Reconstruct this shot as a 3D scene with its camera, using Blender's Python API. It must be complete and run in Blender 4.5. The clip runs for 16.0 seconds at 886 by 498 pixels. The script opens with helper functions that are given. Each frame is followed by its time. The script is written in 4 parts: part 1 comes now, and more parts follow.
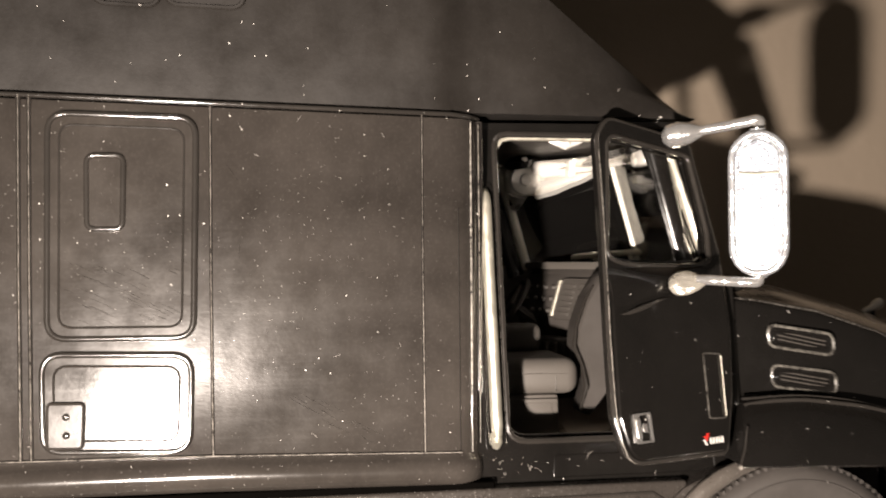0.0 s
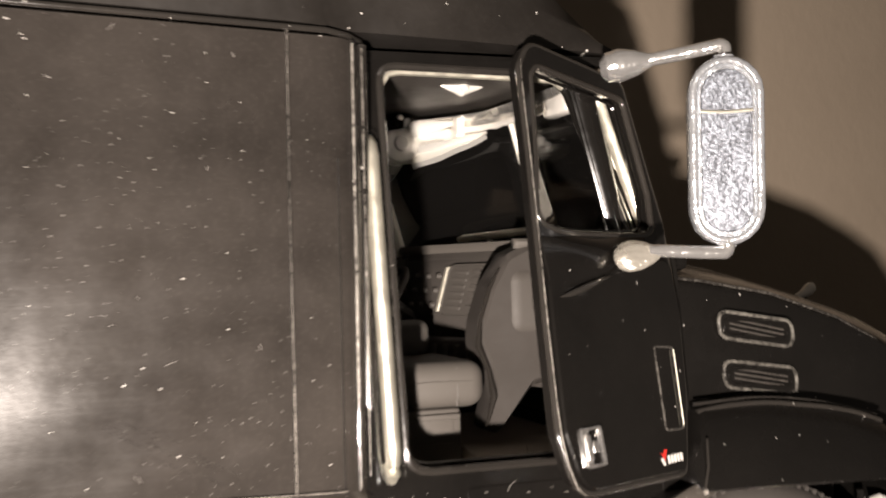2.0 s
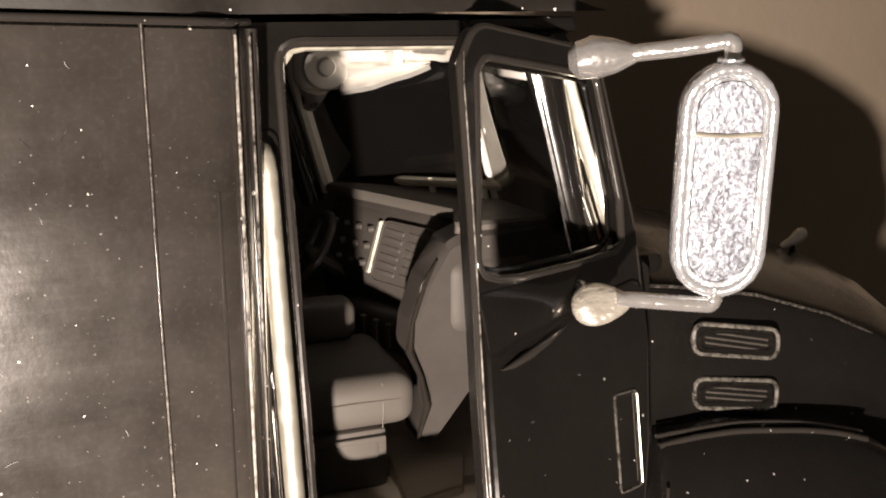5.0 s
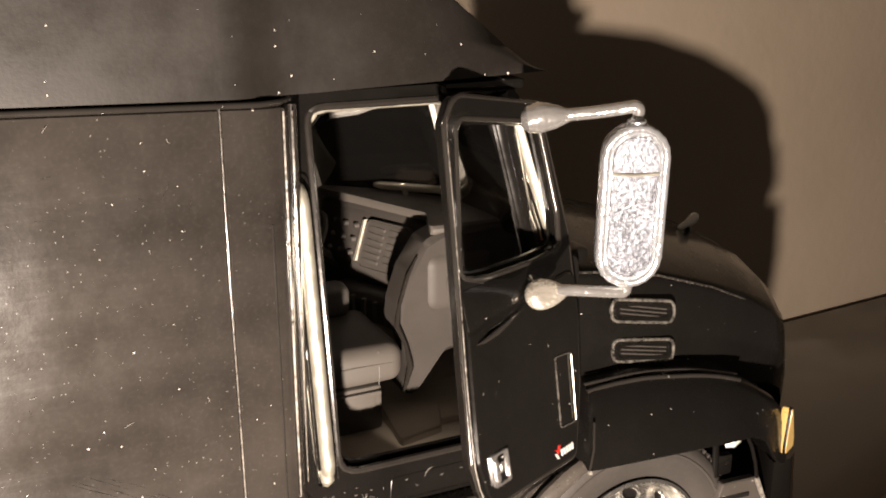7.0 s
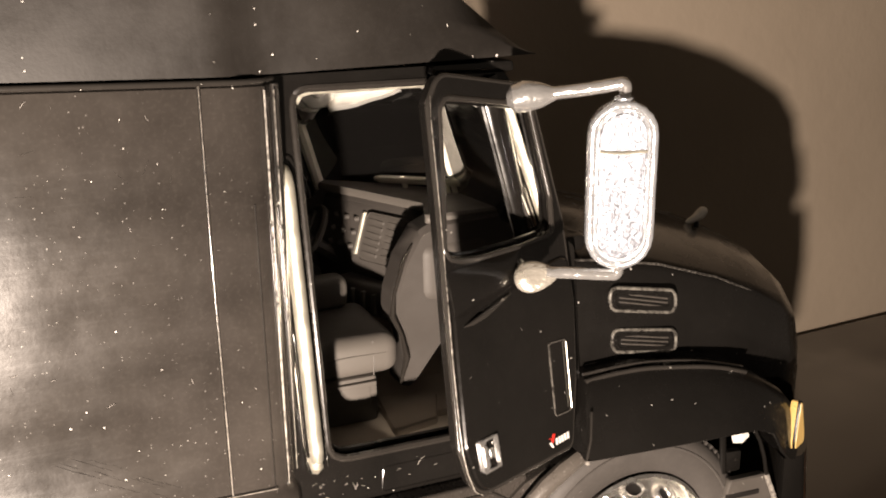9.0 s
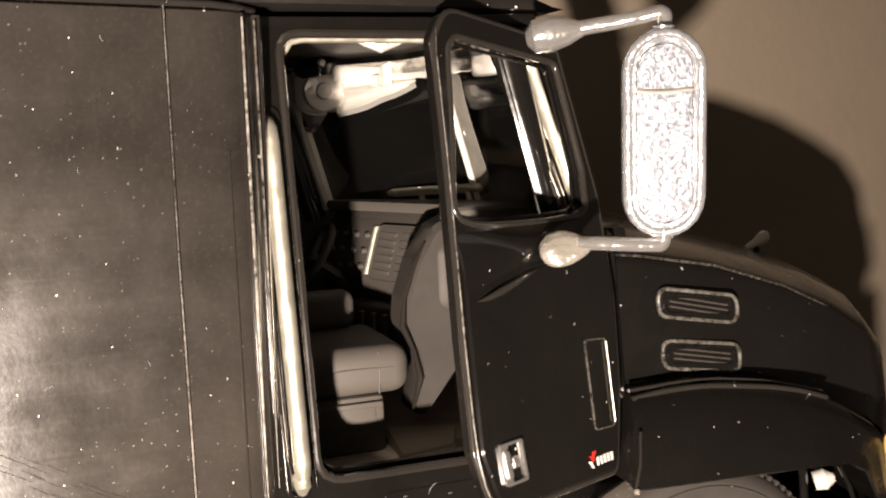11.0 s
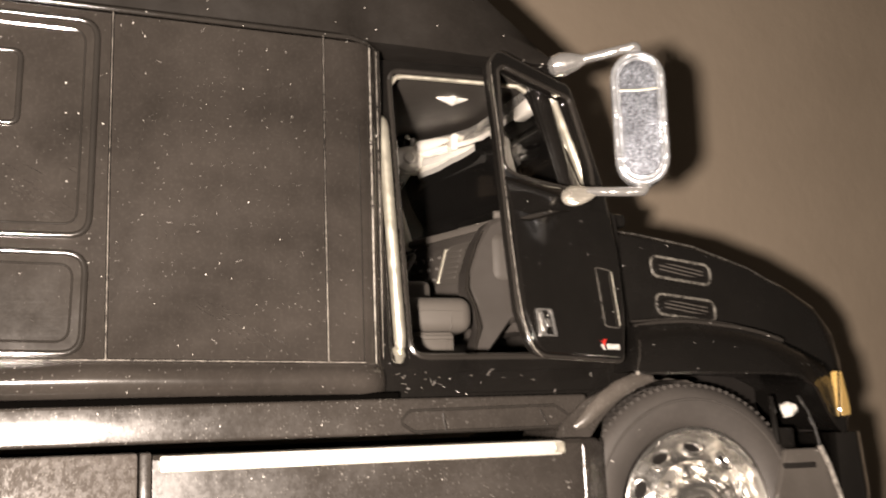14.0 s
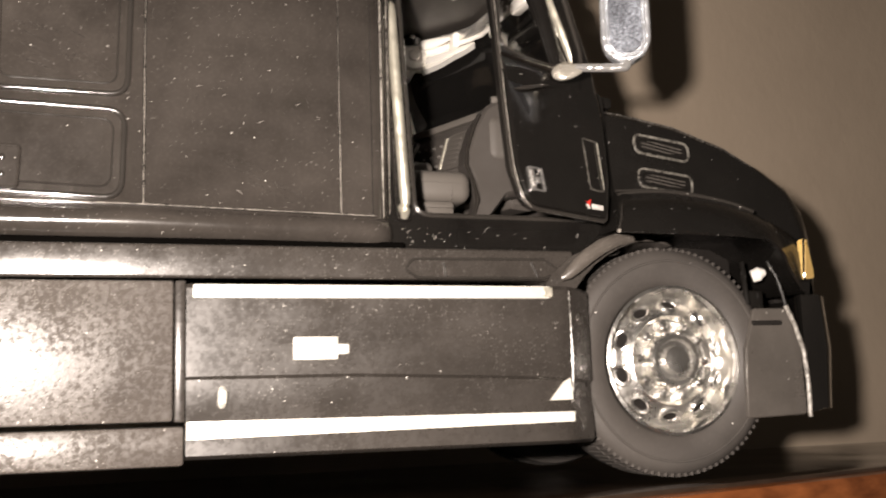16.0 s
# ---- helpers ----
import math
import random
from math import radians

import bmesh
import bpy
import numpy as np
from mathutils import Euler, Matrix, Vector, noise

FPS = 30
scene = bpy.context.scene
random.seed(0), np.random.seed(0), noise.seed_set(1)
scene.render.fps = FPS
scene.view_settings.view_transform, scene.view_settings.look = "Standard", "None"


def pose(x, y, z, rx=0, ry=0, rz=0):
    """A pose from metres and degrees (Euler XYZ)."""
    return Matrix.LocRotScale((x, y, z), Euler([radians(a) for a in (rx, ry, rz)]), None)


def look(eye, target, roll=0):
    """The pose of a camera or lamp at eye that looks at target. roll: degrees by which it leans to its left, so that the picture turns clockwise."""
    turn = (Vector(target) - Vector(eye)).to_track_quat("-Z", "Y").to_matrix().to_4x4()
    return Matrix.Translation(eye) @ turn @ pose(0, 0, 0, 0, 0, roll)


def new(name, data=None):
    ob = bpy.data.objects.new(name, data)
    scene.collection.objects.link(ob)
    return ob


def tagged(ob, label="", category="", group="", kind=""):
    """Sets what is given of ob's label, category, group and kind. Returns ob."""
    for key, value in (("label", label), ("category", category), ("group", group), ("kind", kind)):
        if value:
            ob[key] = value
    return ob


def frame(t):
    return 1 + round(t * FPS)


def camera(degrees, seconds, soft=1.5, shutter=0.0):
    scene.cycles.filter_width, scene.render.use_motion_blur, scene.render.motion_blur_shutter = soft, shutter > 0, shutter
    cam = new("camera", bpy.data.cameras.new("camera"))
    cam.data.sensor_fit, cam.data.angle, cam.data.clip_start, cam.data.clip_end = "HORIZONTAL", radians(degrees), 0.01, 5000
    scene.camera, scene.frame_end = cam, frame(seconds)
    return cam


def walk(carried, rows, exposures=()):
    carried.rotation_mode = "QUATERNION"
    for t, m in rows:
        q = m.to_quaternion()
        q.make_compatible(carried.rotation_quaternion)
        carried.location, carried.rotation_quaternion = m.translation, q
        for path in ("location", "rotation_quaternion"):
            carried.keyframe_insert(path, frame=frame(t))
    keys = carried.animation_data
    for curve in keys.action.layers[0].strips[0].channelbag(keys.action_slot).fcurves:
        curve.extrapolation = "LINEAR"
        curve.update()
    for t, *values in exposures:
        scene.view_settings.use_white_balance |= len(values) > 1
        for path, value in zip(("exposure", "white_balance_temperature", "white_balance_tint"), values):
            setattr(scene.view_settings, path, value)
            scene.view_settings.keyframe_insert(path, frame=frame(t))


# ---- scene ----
# A 1:32 die-cast sleeper truck on a table, lit by a phone torch.
# Truck sizes are written full-size in metres; everything is built at 1/32.
U = 1 / 32
cam = camera(47.07, 16.0, 1.9, 0.5)
PATH = [
    (0, (0.3094, -3.7746, 0.7170), (0.6009, -1.7960, 0.7322), -0.64),
    (0.5, (-0.2591, -3.9802, 0.8215), (0.3176, -2.0656, 0.7834), -1.62),
    (1, (-0.4153, -3.9598, 0.7568), (0.2488, -2.0736, 0.7201), -1.54),
    (1.5, (-0.1982, -3.4024, 0.7164), (0.4778, -1.5201, 0.7020), -1.43),
    (2, (0.2743, -2.7374, 0.5672), (0.9306, -0.8488, 0.6189), -1.54),
    (2.5, (0.5029, -2.3156, 0.5977), (1.1477, -0.4238, 0.6714), -1.33),
    (3, (0.4761, -2.2172, 0.6845), (1.1861, -0.3477, 0.7089), -1.27),
    (3.5, (0.5164, -2.1998, 0.8504), (1.2416, -0.3376, 0.7698), -0.96),
    (5.8, (0.6366, -2.1322, 1.4830), (1.3183, -0.3493, 0.8858), -0.58),
    (6, (0.4756, -2.2786, 1.5310), (1.2348, -0.5270, 0.9350), -0.08),
    (6.5, (0.1982, -2.7046, 1.6924), (1.0151, -0.9826, 1.0862), 0.01),
    (7, (0.1519, -2.7803, 1.7259), (0.9699, -1.0580, 1.1220), -0.13),
    (7.5, (0.1764, -2.7656, 1.7006), (0.9873, -1.0400, 1.0968), -0.29),
    (8, (0.2083, -2.8030, 1.6979), (1.0121, -1.0719, 1.1001), -0.30),
    (8.5, (0.2876, -2.8444, 1.6617), (1.0648, -1.0978, 1.0742), -0.62),
    (9, (0.3083, -2.8614, 1.5733), (1.0549, -1.0887, 1.0252), -1.21),
    (9.2, (0.3599, -2.7662, 1.5265), (1.0962, -0.9853, 0.9917), -1.40),
    (11.3, (0.5478, -2.5150, 0.6704), (1.2075, -0.6285, 0.5921), -2.24),
    (11.5, (0.5311, -2.4810, 0.4707), (1.1665, -0.5849, 0.5066), -2.21),
    (12, (0.5624, -2.3634, 0.1526), (1.1048, -0.4464, 0.3282), -1.36),
    (12.5, (0.5899, -2.3498, 0.0845), (1.1143, -0.4381, 0.3494), -1.24),
    (13, (0.6308, -2.3843, -0.0181), (1.0936, -0.4739, 0.3507), -1.11),
    (13.5, (0.5243, -2.7081, -0.1042), (1.0349, -0.8135, 0.2825), -1.63),
    (14, (0.0425, -3.6743, -0.3073), (0.6546, -1.8063, 0.0610), -2.24),
    (14.5, (0.0654, -3.8628, -0.3668), (0.6444, -1.9846, 0.0036), -2.38),
    (15, (0.0957, -4.0129, -0.5884), (0.6560, -2.1290, -0.2181), -2.34),
    (15.5, (0.1382, -4.0481, -0.8323), (0.7082, -2.1655, -0.4705), -2.38),
    (16, (-0.0664, -3.9981, -0.8263), (0.5389, -2.1187, -0.5078), -1.90),
]
EXPOSURES = [(0, 0.24, 6450, 14), (0.5, 0.17, 6450, 14), (2, 0.14, 6350, 14), (3.7, 0.22, 6300, 15), (6, 0.31, 6850, 16), (9.2, 0.46, 6850, 16), (11.3, 0.18, 6800, 16), (13.5, 0.12, 6750, 16), (14.5, 0.15, 6500, 14), (16, 0.08, 6350, 14)]
walk(cam, [(t, look(Vector(e) * U, Vector(g) * U, r)) for t, e, g, r in PATH], EXPOSURES)

# ---- light: a dark room with one torch beside the camera ----
world = bpy.data.worlds.new("room")
scene.world = world
world.use_nodes = True
world.node_tree.nodes["Background"].inputs[0].default_value = (1, .84, .66, 1)
world.node_tree.nodes["Background"].inputs[1].default_value = 0.052
lamp = bpy.data.lights.new("phone_torch", "AREA")
lamp.shape, lamp.size, lamp.energy, lamp.color = "DISK", 0.0065, 0.70, (1, .88, .75)
torch = new("phone_torch", lamp)
torch.matrix_world = look(Vector((-.68, -4.2, -.56)) * U, Vector((1.2, 0, .2)) * U)

# ---- materials ----


def shader(name):
    m = bpy.data.materials.new(name)
    m.use_nodes = True
    nt = m.node_tree
    return m, nt, nt.nodes["Principled BSDF"]


def node(nt, kind, **inputs):
    n = nt.nodes.new(kind)
    for k, v in inputs.items():
        n.inputs[k.replace("_", " ")].default_value = v
    return n


def mixcol(nt, fac, a, b):
    n = nt.nodes.new("ShaderNodeMix")
    n.data_type = "RGBA"
    for sock, v in ((n.inputs[0], fac), (n.inputs[6], a), (n.inputs[7], b)):
        if isinstance(v, bpy.types.NodeSocket):
            nt.links.new(v, sock)
        elif isinstance(v, tuple):
            sock.default_value = (*v, 1)
        else:
            sock.default_value = v
    return n.outputs[2]


def ramp(nt, val, lo, hi, a=0.0, b=1.0):
    n = nt.nodes.new("ShaderNodeMapRange")
    n.inputs[1].default_value, n.inputs[2].default_value = lo, hi
    n.inputs[3].default_value, n.inputs[4].default_value = a, b
    nt.links.new(val, n.inputs[0])
    return n.outputs[0]


def calc(nt, op, a, b):
    n = nt.nodes.new("ShaderNodeMath")
    n.operation = op
    for sock, v in zip(n.inputs, (a, b)):
        if isinstance(v, bpy.types.NodeSocket):
            nt.links.new(v, sock)
        else:
            sock.default_value = v
    return n.outputs[0]


def coords(nt, scale=(1, 1, 1), turn=(0, 0, 0)):
    tc = nt.nodes.new("ShaderNodeTexCoord")
    mp = nt.nodes.new("ShaderNodeMapping")
    mp.inputs["Scale"].default_value = scale
    mp.inputs["Rotation"].default_value = turn
    nt.links.new(tc.outputs["Object"], mp.inputs["Vector"])
    return mp.outputs["Vector"]


def noise_tex(nt, scale, detail=3.0, vec=None, rough=.55):
    n = node(nt, "ShaderNodeTexNoise", Scale=scale, Detail=detail, Roughness=rough)
    nt.links.new(vec or coords(nt), n.inputs["Vector"])
    return n.outputs["Fac"]


def specks(nt, scale, size, share, flat2=False):
    """Grains of dust of uneven size, on a share of the cells of a scatter."""
    n = node(nt, "ShaderNodeTexVoronoi", Scale=scale, Randomness=1.0)
    n.voronoi_dimensions = "2D" if flat2 else "3D"
    wob = node(nt, "ShaderNodeTexNoise", Scale=scale * 2.2, Detail=2.0)
    c = coords(nt, (1, 1, 1), (radians(-90), 0, 0)) if flat2 else coords(nt)
    nt.links.new(c, wob.inputs["Vector"])
    add = nt.nodes.new("ShaderNodeVectorMath")
    add.operation = "MULTIPLY_ADD"
    nt.links.new(wob.outputs["Color"], add.inputs[0])
    add.inputs[1].default_value = (.22 / scale,) * 3
    nt.links.new(c, add.inputs[2])
    nt.links.new(add.outputs[0], n.inputs["Vector"])
    sep = nt.nodes.new("ShaderNodeSeparateColor")
    nt.links.new(n.outputs["Color"], sep.inputs[0])
    pick = calc(nt, "LESS_THAN", sep.outputs[0], share)
    r = calc(nt, "MULTIPLY", sep.outputs[1], size)
    dot = calc(nt, "LESS_THAN", n.outputs["Distance"], r)
    return calc(nt, "MULTIPLY", pick, dot)


def plastic(name, col, rough, dust=.5, haze=.3, coat=0.0, smear=.12, bump=.02, spec=.5, side=True, glitter=0.0, mottle=0.0):
    """Moulded plastic with a film of dust, smears, fine scratches and bright grains."""
    m, nt, b = shader(name)
    big = noise_tex(nt, 55, 4)
    cloud = noise_tex(nt, 160, 5, None, .65)
    fine = noise_tex(nt, 2300, 3)
    scr = noise_tex(nt, 90, 2, coords(nt, (1, 1, 30), (.2, .9, .3)))
    film = calc(nt, "MULTIPLY", ramp(nt, calc(nt, "ADD", big, calc(nt, "MULTIPLY", cloud, .5)), .45, 1.05), haze)
    base = mixcol(nt, film, col, (.13, .114, .10))
    base = mixcol(nt, ramp(nt, fine, .5, .8, 0, .12 * haze), base, (.3, .27, .23))
    patch = ramp(nt, noise_tex(nt, 70, 2), .35, .65, .25, 1.0)
    hot = calc(nt, "MAXIMUM", specks(nt, 250, .034, .20 * dust, True), specks(nt, 720, .066, .15 * dust, True)) if side else calc(nt, "MAXIMUM", specks(nt, 300, .10, .75 * dust), specks(nt, 760, .15, .40 * dust))
    hot = calc(nt, "MULTIPLY", hot, patch)
    if glitter:
        # tiny pale grains paint sparkle as well as dust
        sparkle_dust = calc(nt, "MULTIPLY", specks(nt, 3000, .24, glitter, True), ramp(nt, noise_tex(nt, 45, 3), .40, .66, .0, .30))
        hot = calc(nt, "MAXIMUM", hot, sparkle_dust)
    nt.links.new(mixcol(nt, hot, base, (.86, .82, .76)), b.inputs["Base Color"])
    r = calc(nt, "ADD", ramp(nt, cloud, .3, .7, rough - smear * .5, rough + smear), ramp(nt, scr, .5, .8, 0, .02))
    if mottle:
        r = calc(nt, "ADD", r, ramp(nt, noise_tex(nt, 1500, 4, None, .7), .35, .65, -mottle, mottle))
    nt.links.new(calc(nt, "MAXIMUM", r, calc(nt, "MULTIPLY", hot, .8)), b.inputs["Roughness"])
    b.inputs["Specular IOR Level"].default_value = spec
    b.inputs["Coat Weight"].default_value = coat
    b.inputs["Coat Roughness"].default_value = .08
    bp = node(nt, "ShaderNodeBump", Strength=min(bump * 7, 1), Distance=.00006)
    nt.links.new(calc(nt, "ADD", calc(nt, "ADD", fine, calc(nt, "MULTIPLY", cloud, .4)), calc(nt, "MULTIPLY", hot, 2.0)), bp.inputs["Height"])
    nt.links.new(bp.outputs[0], b.inputs["Normal"])
    return m


def metal(name, col, rough, metallic=1.0, grain=.12, scale=700, bump=.15, deep=.0001):
    m, nt, b = shader(name)
    f = noise_tex(nt, scale, 4)
    g = noise_tex(nt, 90, 3)
    b.inputs["Metallic"].default_value = metallic
    nt.links.new(mixcol(nt, ramp(nt, g, .35, .75), col, tuple(c * .82 for c in col)), b.inputs["Base Color"])
    nt.links.new(ramp(nt, f, .3, .7, max(rough - grain, .03), rough + grain), b.inputs["Roughness"])
    bp = node(nt, "ShaderNodeBump", Strength=bump, Distance=deep)
    nt.links.new(f, bp.inputs["Height"])
    nt.links.new(bp.outputs[0], b.inputs["Normal"])
    return m


SATIN = plastic("satin_black_plastic", (.017, .0148, .013), .158, dust=.6, haze=.28, smear=.06, bump=.012, glitter=.06)
ROOF = plastic("matt_black_plastic", (.012, .0104, .009), .40, dust=.5, haze=.10)
GLOSS = plastic("gloss_black_paint", (.005, .0046, .0042), .11, dust=.45, haze=.04, coat=.6, smear=.07, bump=.008)
HOODP = plastic("hood_black_paint", (.006, .0055, .005), .22, dust=.6, haze=.03, coat=.3, spec=.35)
WORN = plastic("worn_black_edge", (.05, .045, .04), .30, dust=.8, haze=.4, spec=.9)
SKIRT = plastic("skirt_black_plastic", (.024, .021, .0185), .25, dust=.9, haze=.24, smear=.10, bump=.015, spec=.8, glitter=.28, mottle=.04)
GRAINY = plastic("grained_black_plastic", (.055, .048, .043), .25, dust=2.4, haze=.5, bump=.05, smear=.16, coat=.3, spec=1.0, glitter=.9, mottle=.16)
DUSTY = plastic("dusty_black_plastic", (.035, .031, .026), .24, dust=2.0, haze=.7, spec=.9, glitter=.5)
RUBBER = plastic("tyre_rubber", (.040, .036, .033), .58, dust=.35, haze=.3)
GREY = plastic("grey_cab_plastic", (.10, .091, .081), .46, dust=.05, haze=.12)
DASH = plastic("dark_grey_dash_plastic", (.050, .045, .041), .36, dust=.1, haze=.12)
DASHM = plastic("matt_dash_plastic", (.062, .056, .050), .55, dust=.1, haze=.15, spec=.35)
CEIL = plastic("dark_cab_ceiling", (.04, .036, .032), .4, dust=.05, haze=.1)
# Cab floor paler than the grey plastic, standing in for torchlight on it.
FLOORM = plastic("paled_cab_floor", (.47, .41, .33), .6, dust=.2, haze=.3)
UNDER = plastic("underside_black", (.008, .007, .0065), .7, dust=.05, haze=.05, spec=.1)
CHROME = metal("chrome_plating", (.95, .94, .92), .14, metallic=.84, grain=.09, scale=170, bump=.9, deep=.0009)
RIMC = metal("chromed_wheel", (.94, .92, .88), .25, metallic=.97, grain=.11, scale=190, bump=.8, deep=.0006)


def foil(name):
    """Crinkled silver foil: dark and pale flakes with fine sparkle."""
    m, nt, b = shader(name)
    flake = noise_tex(nt, 2600, 4, None, .65)
    cloud = noise_tex(nt, 260, 3)
    mix = calc(nt, "MULTIPLY", ramp(nt, flake, .40, .66), ramp(nt, cloud, .3, .7, .45, 1.0))
    nt.links.new(mixcol(nt, mix, (.085, .09, .102), (.37, .405, .465)), b.inputs["Base Color"])
    b.inputs["Metallic"].default_value = .9
    nt.links.new(ramp(nt, cloud, .3, .7, .32, .46), b.inputs["Roughness"])
    bp = node(nt, "ShaderNodeBump", Strength=.6, Distance=.00009)
    nt.links.new(flake, bp.inputs["Height"])
    nt.links.new(bp.outputs[0], b.inputs["Normal"])
    return m


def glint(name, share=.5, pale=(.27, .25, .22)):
    """A black moulded edge with pale broken dashes: highlights painted in, and worn paint."""
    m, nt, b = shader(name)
    flecks = noise_tex(nt, 1500, 4, None, .75)
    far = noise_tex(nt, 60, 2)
    k = calc(nt, "ADD", flecks, calc(nt, "MULTIPLY", far, .5))
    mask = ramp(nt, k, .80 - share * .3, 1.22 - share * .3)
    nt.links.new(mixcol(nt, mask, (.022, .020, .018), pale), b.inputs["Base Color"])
    nt.links.new(ramp(nt, flecks, .3, .7, .05, .24), b.inputs["Roughness"])
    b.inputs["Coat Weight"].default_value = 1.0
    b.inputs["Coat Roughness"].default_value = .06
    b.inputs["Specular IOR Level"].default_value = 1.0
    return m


SPARKLE = foil("foil_mirror_face")
GLINT = glint("worn_glint_edge", .35, (.20, .185, .165))
CORNERM = glint("corner_highlight_edge", .75, (.62, .58, .52))
VENTM = glint("pale_worn_glint", .8, (.40, .37, .33))
ROLL = plastic("polished_corner_plastic", (.016, .0142, .0125), .075, dust=.7, haze=.12, coat=1.0, smear=.03, bump=.006, spec=1.0)
RARE = plastic("polished_black_edge", (.02, .018, .016), .13, dust=.6, haze=.12, coat=1.0, smear=.06, bump=.01, spec=1.0)
RIMP = metal("glassy_clear_rim", (.80, .83, .87), .17, metallic=.76, grain=.1, scale=380, bump=1.0, deep=.0005)
KNOB = metal("streaky_clear_plastic", (.90, .85, .74), .2, metallic=.74, grain=.1, scale=520, bump=1.0, deep=.0006)
CRYSTAL = metal("bright_moulded_clear", (.95, .93, .88), .14, metallic=.55, grain=.08, scale=90, bump=1.0, deep=.0010)
# Opaque near-white in place of the highlights in clear plastic.
PEARL = metal("bright_clear_plastic", (.93, .90, .84), .16, metallic=.25, grain=.1, scale=120, bump=.6, deep=.0005)
GLASSY = metal("lit_clear_plastic", (.93, .91, .87), .24, metallic=.9, grain=.12, scale=150, bump=.7, deep=.0004)
HANDLE = metal("chromed_handle", (.95, .93, .90), .2, metallic=.9, grain=.08, scale=300, bump=.25)
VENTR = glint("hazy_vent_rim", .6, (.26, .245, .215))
SILVER = metal("silver_trim_paint", (.92, .89, .80), .46, metallic=.45, grain=.1)
BAR = metal("pale_chrome_bar", (.92, .88, .74), .40, metallic=.82, grain=.12, bump=.25)
EDGE = metal("bright_moulded_edge", (.90, .86, .76), .5, metallic=.3, grain=.1)


def clear_plastic(name, tint, rough=.12, trans=.9):
    m, nt, b = shader(name)
    b.inputs["Base Color"].default_value = (*tint, 1)
    b.inputs["Transmission Weight"].default_value = trans
    b.inputs["IOR"].default_value = 1.49
    nt.links.new(ramp(nt, noise_tex(nt, 500, 3), .3, .7, rough * .5, rough * 1.8), b.inputs["Roughness"])
    return m


AMBER = clear_plastic("amber_lens", (.86, .58, .20), .4, .4)
DARKPANE = clear_plastic("dark_tinted_plastic", (.035, .033, .031), .06, .9)


def flat(name, col, rough=.5):
    m, nt, b = shader(name)
    nt.links.new(mixcol(nt, ramp(nt, noise_tex(nt, 1500, 2), .35, .7, 0, .25), col, tuple(c * .7 for c in col)), b.inputs["Base Color"])
    b.inputs["Roughness"].default_value = rough
    return m


# Flat black that holds a deep gap's shadow in its colour.
GAPSHADE = flat("gap_shadow_black", (.002, .0018, .0016), 1.0)
GAPSHADE.node_tree.nodes["Principled BSDF"].inputs["Specular IOR Level"].default_value = 0
RED = flat("red_print", (.62, .03, .02))
WHITE = flat("white_print", (.75, .72, .68))

m, nt, b = shader("varnished_wood")
grain = noise_tex(nt, 30, 5, coords(nt, (1, 14, 14), (0, 0, radians(-20))))
nt.links.new(mixcol(nt, ramp(nt, grain, .3, .7), (.10, .030, .009), (.26, .085, .026)), b.inputs["Base Color"])
nt.links.new(ramp(nt, noise_tex(nt, 60, 3), .3, .7, .10, .24), b.inputs["Roughness"])
WOOD = m
m, nt, b = shader("dark_varnished_top")
nt.links.new(mixcol(nt, ramp(nt, noise_tex(nt, 30, 5, coords(nt, (1, 14, 14), (0, 0, radians(-20)))), .3, .7), (.022, .014, .010), (.042, .027, .018)), b.inputs["Base Color"])
nt.links.new(ramp(nt, noise_tex(nt, 60, 3), .3, .7, .08, .2), b.inputs["Roughness"])
TOP = m
m, nt, b = shader("beige_wall_paint")
nt.links.new(mixcol(nt, ramp(nt, noise_tex(nt, 25, 4), .3, .7), (.275, .223, .168), (.315, .257, .195)), b.inputs["Base Color"])
b.inputs["Roughness"].default_value = .85
bp = node(nt, "ShaderNodeBump", Strength=.2, Distance=.0006)
nt.links.new(noise_tex(nt, 350, 3), bp.inputs["Height"])
nt.links.new(bp.outputs[0], b.inputs["Normal"])
WALLP = m

# ---- mesh helpers (full-size metres in, model size out) ----


def as_is(p):
    return p


def front_end(p):
    """The bonnet, wings and bumper stand a little wider than the cab and taper less towards the nose."""
    return Vector((p.x - .055 - .095 * (p.x - 2.3), p.y - (.09 + .06 * (p.x - 2.3)) * (1 if p.y < YC else -.2), p.z + .02))


placing = [as_is]


def ob_from(name, bm, material, parent=None, label="", smooth=True):
    bmesh.ops.recalc_face_normals(bm, faces=bm.faces)
    for v in bm.verts:
        v.co = placing[-1](v.co) * U
    me = bpy.data.meshes.new(name)
    bm.to_mesh(me)
    bm.free()
    me.materials.append(material)
    if smooth:
        me.shade_smooth()
        me.set_sharp_from_angle(angle=radians(38))
    ob = new(name, me)
    if parent:
        ob.parent = parent
        ob.matrix_parent_inverse = Matrix.Translation(-ROOTS.get(parent.name, Vector()))
    return tagged(ob, label)


ROOTS = {}


def part(name, bm, material, parent, label=""):
    return ob_from(name, bm, material, parent, label)


def root(name, base, label, category, group=""):
    ob = new(name)
    ob.empty_display_size = .01
    ob.location = Vector(base) * U
    ROOTS[ob.name] = Vector(base) * U
    return tagged(ob, label, category, group)


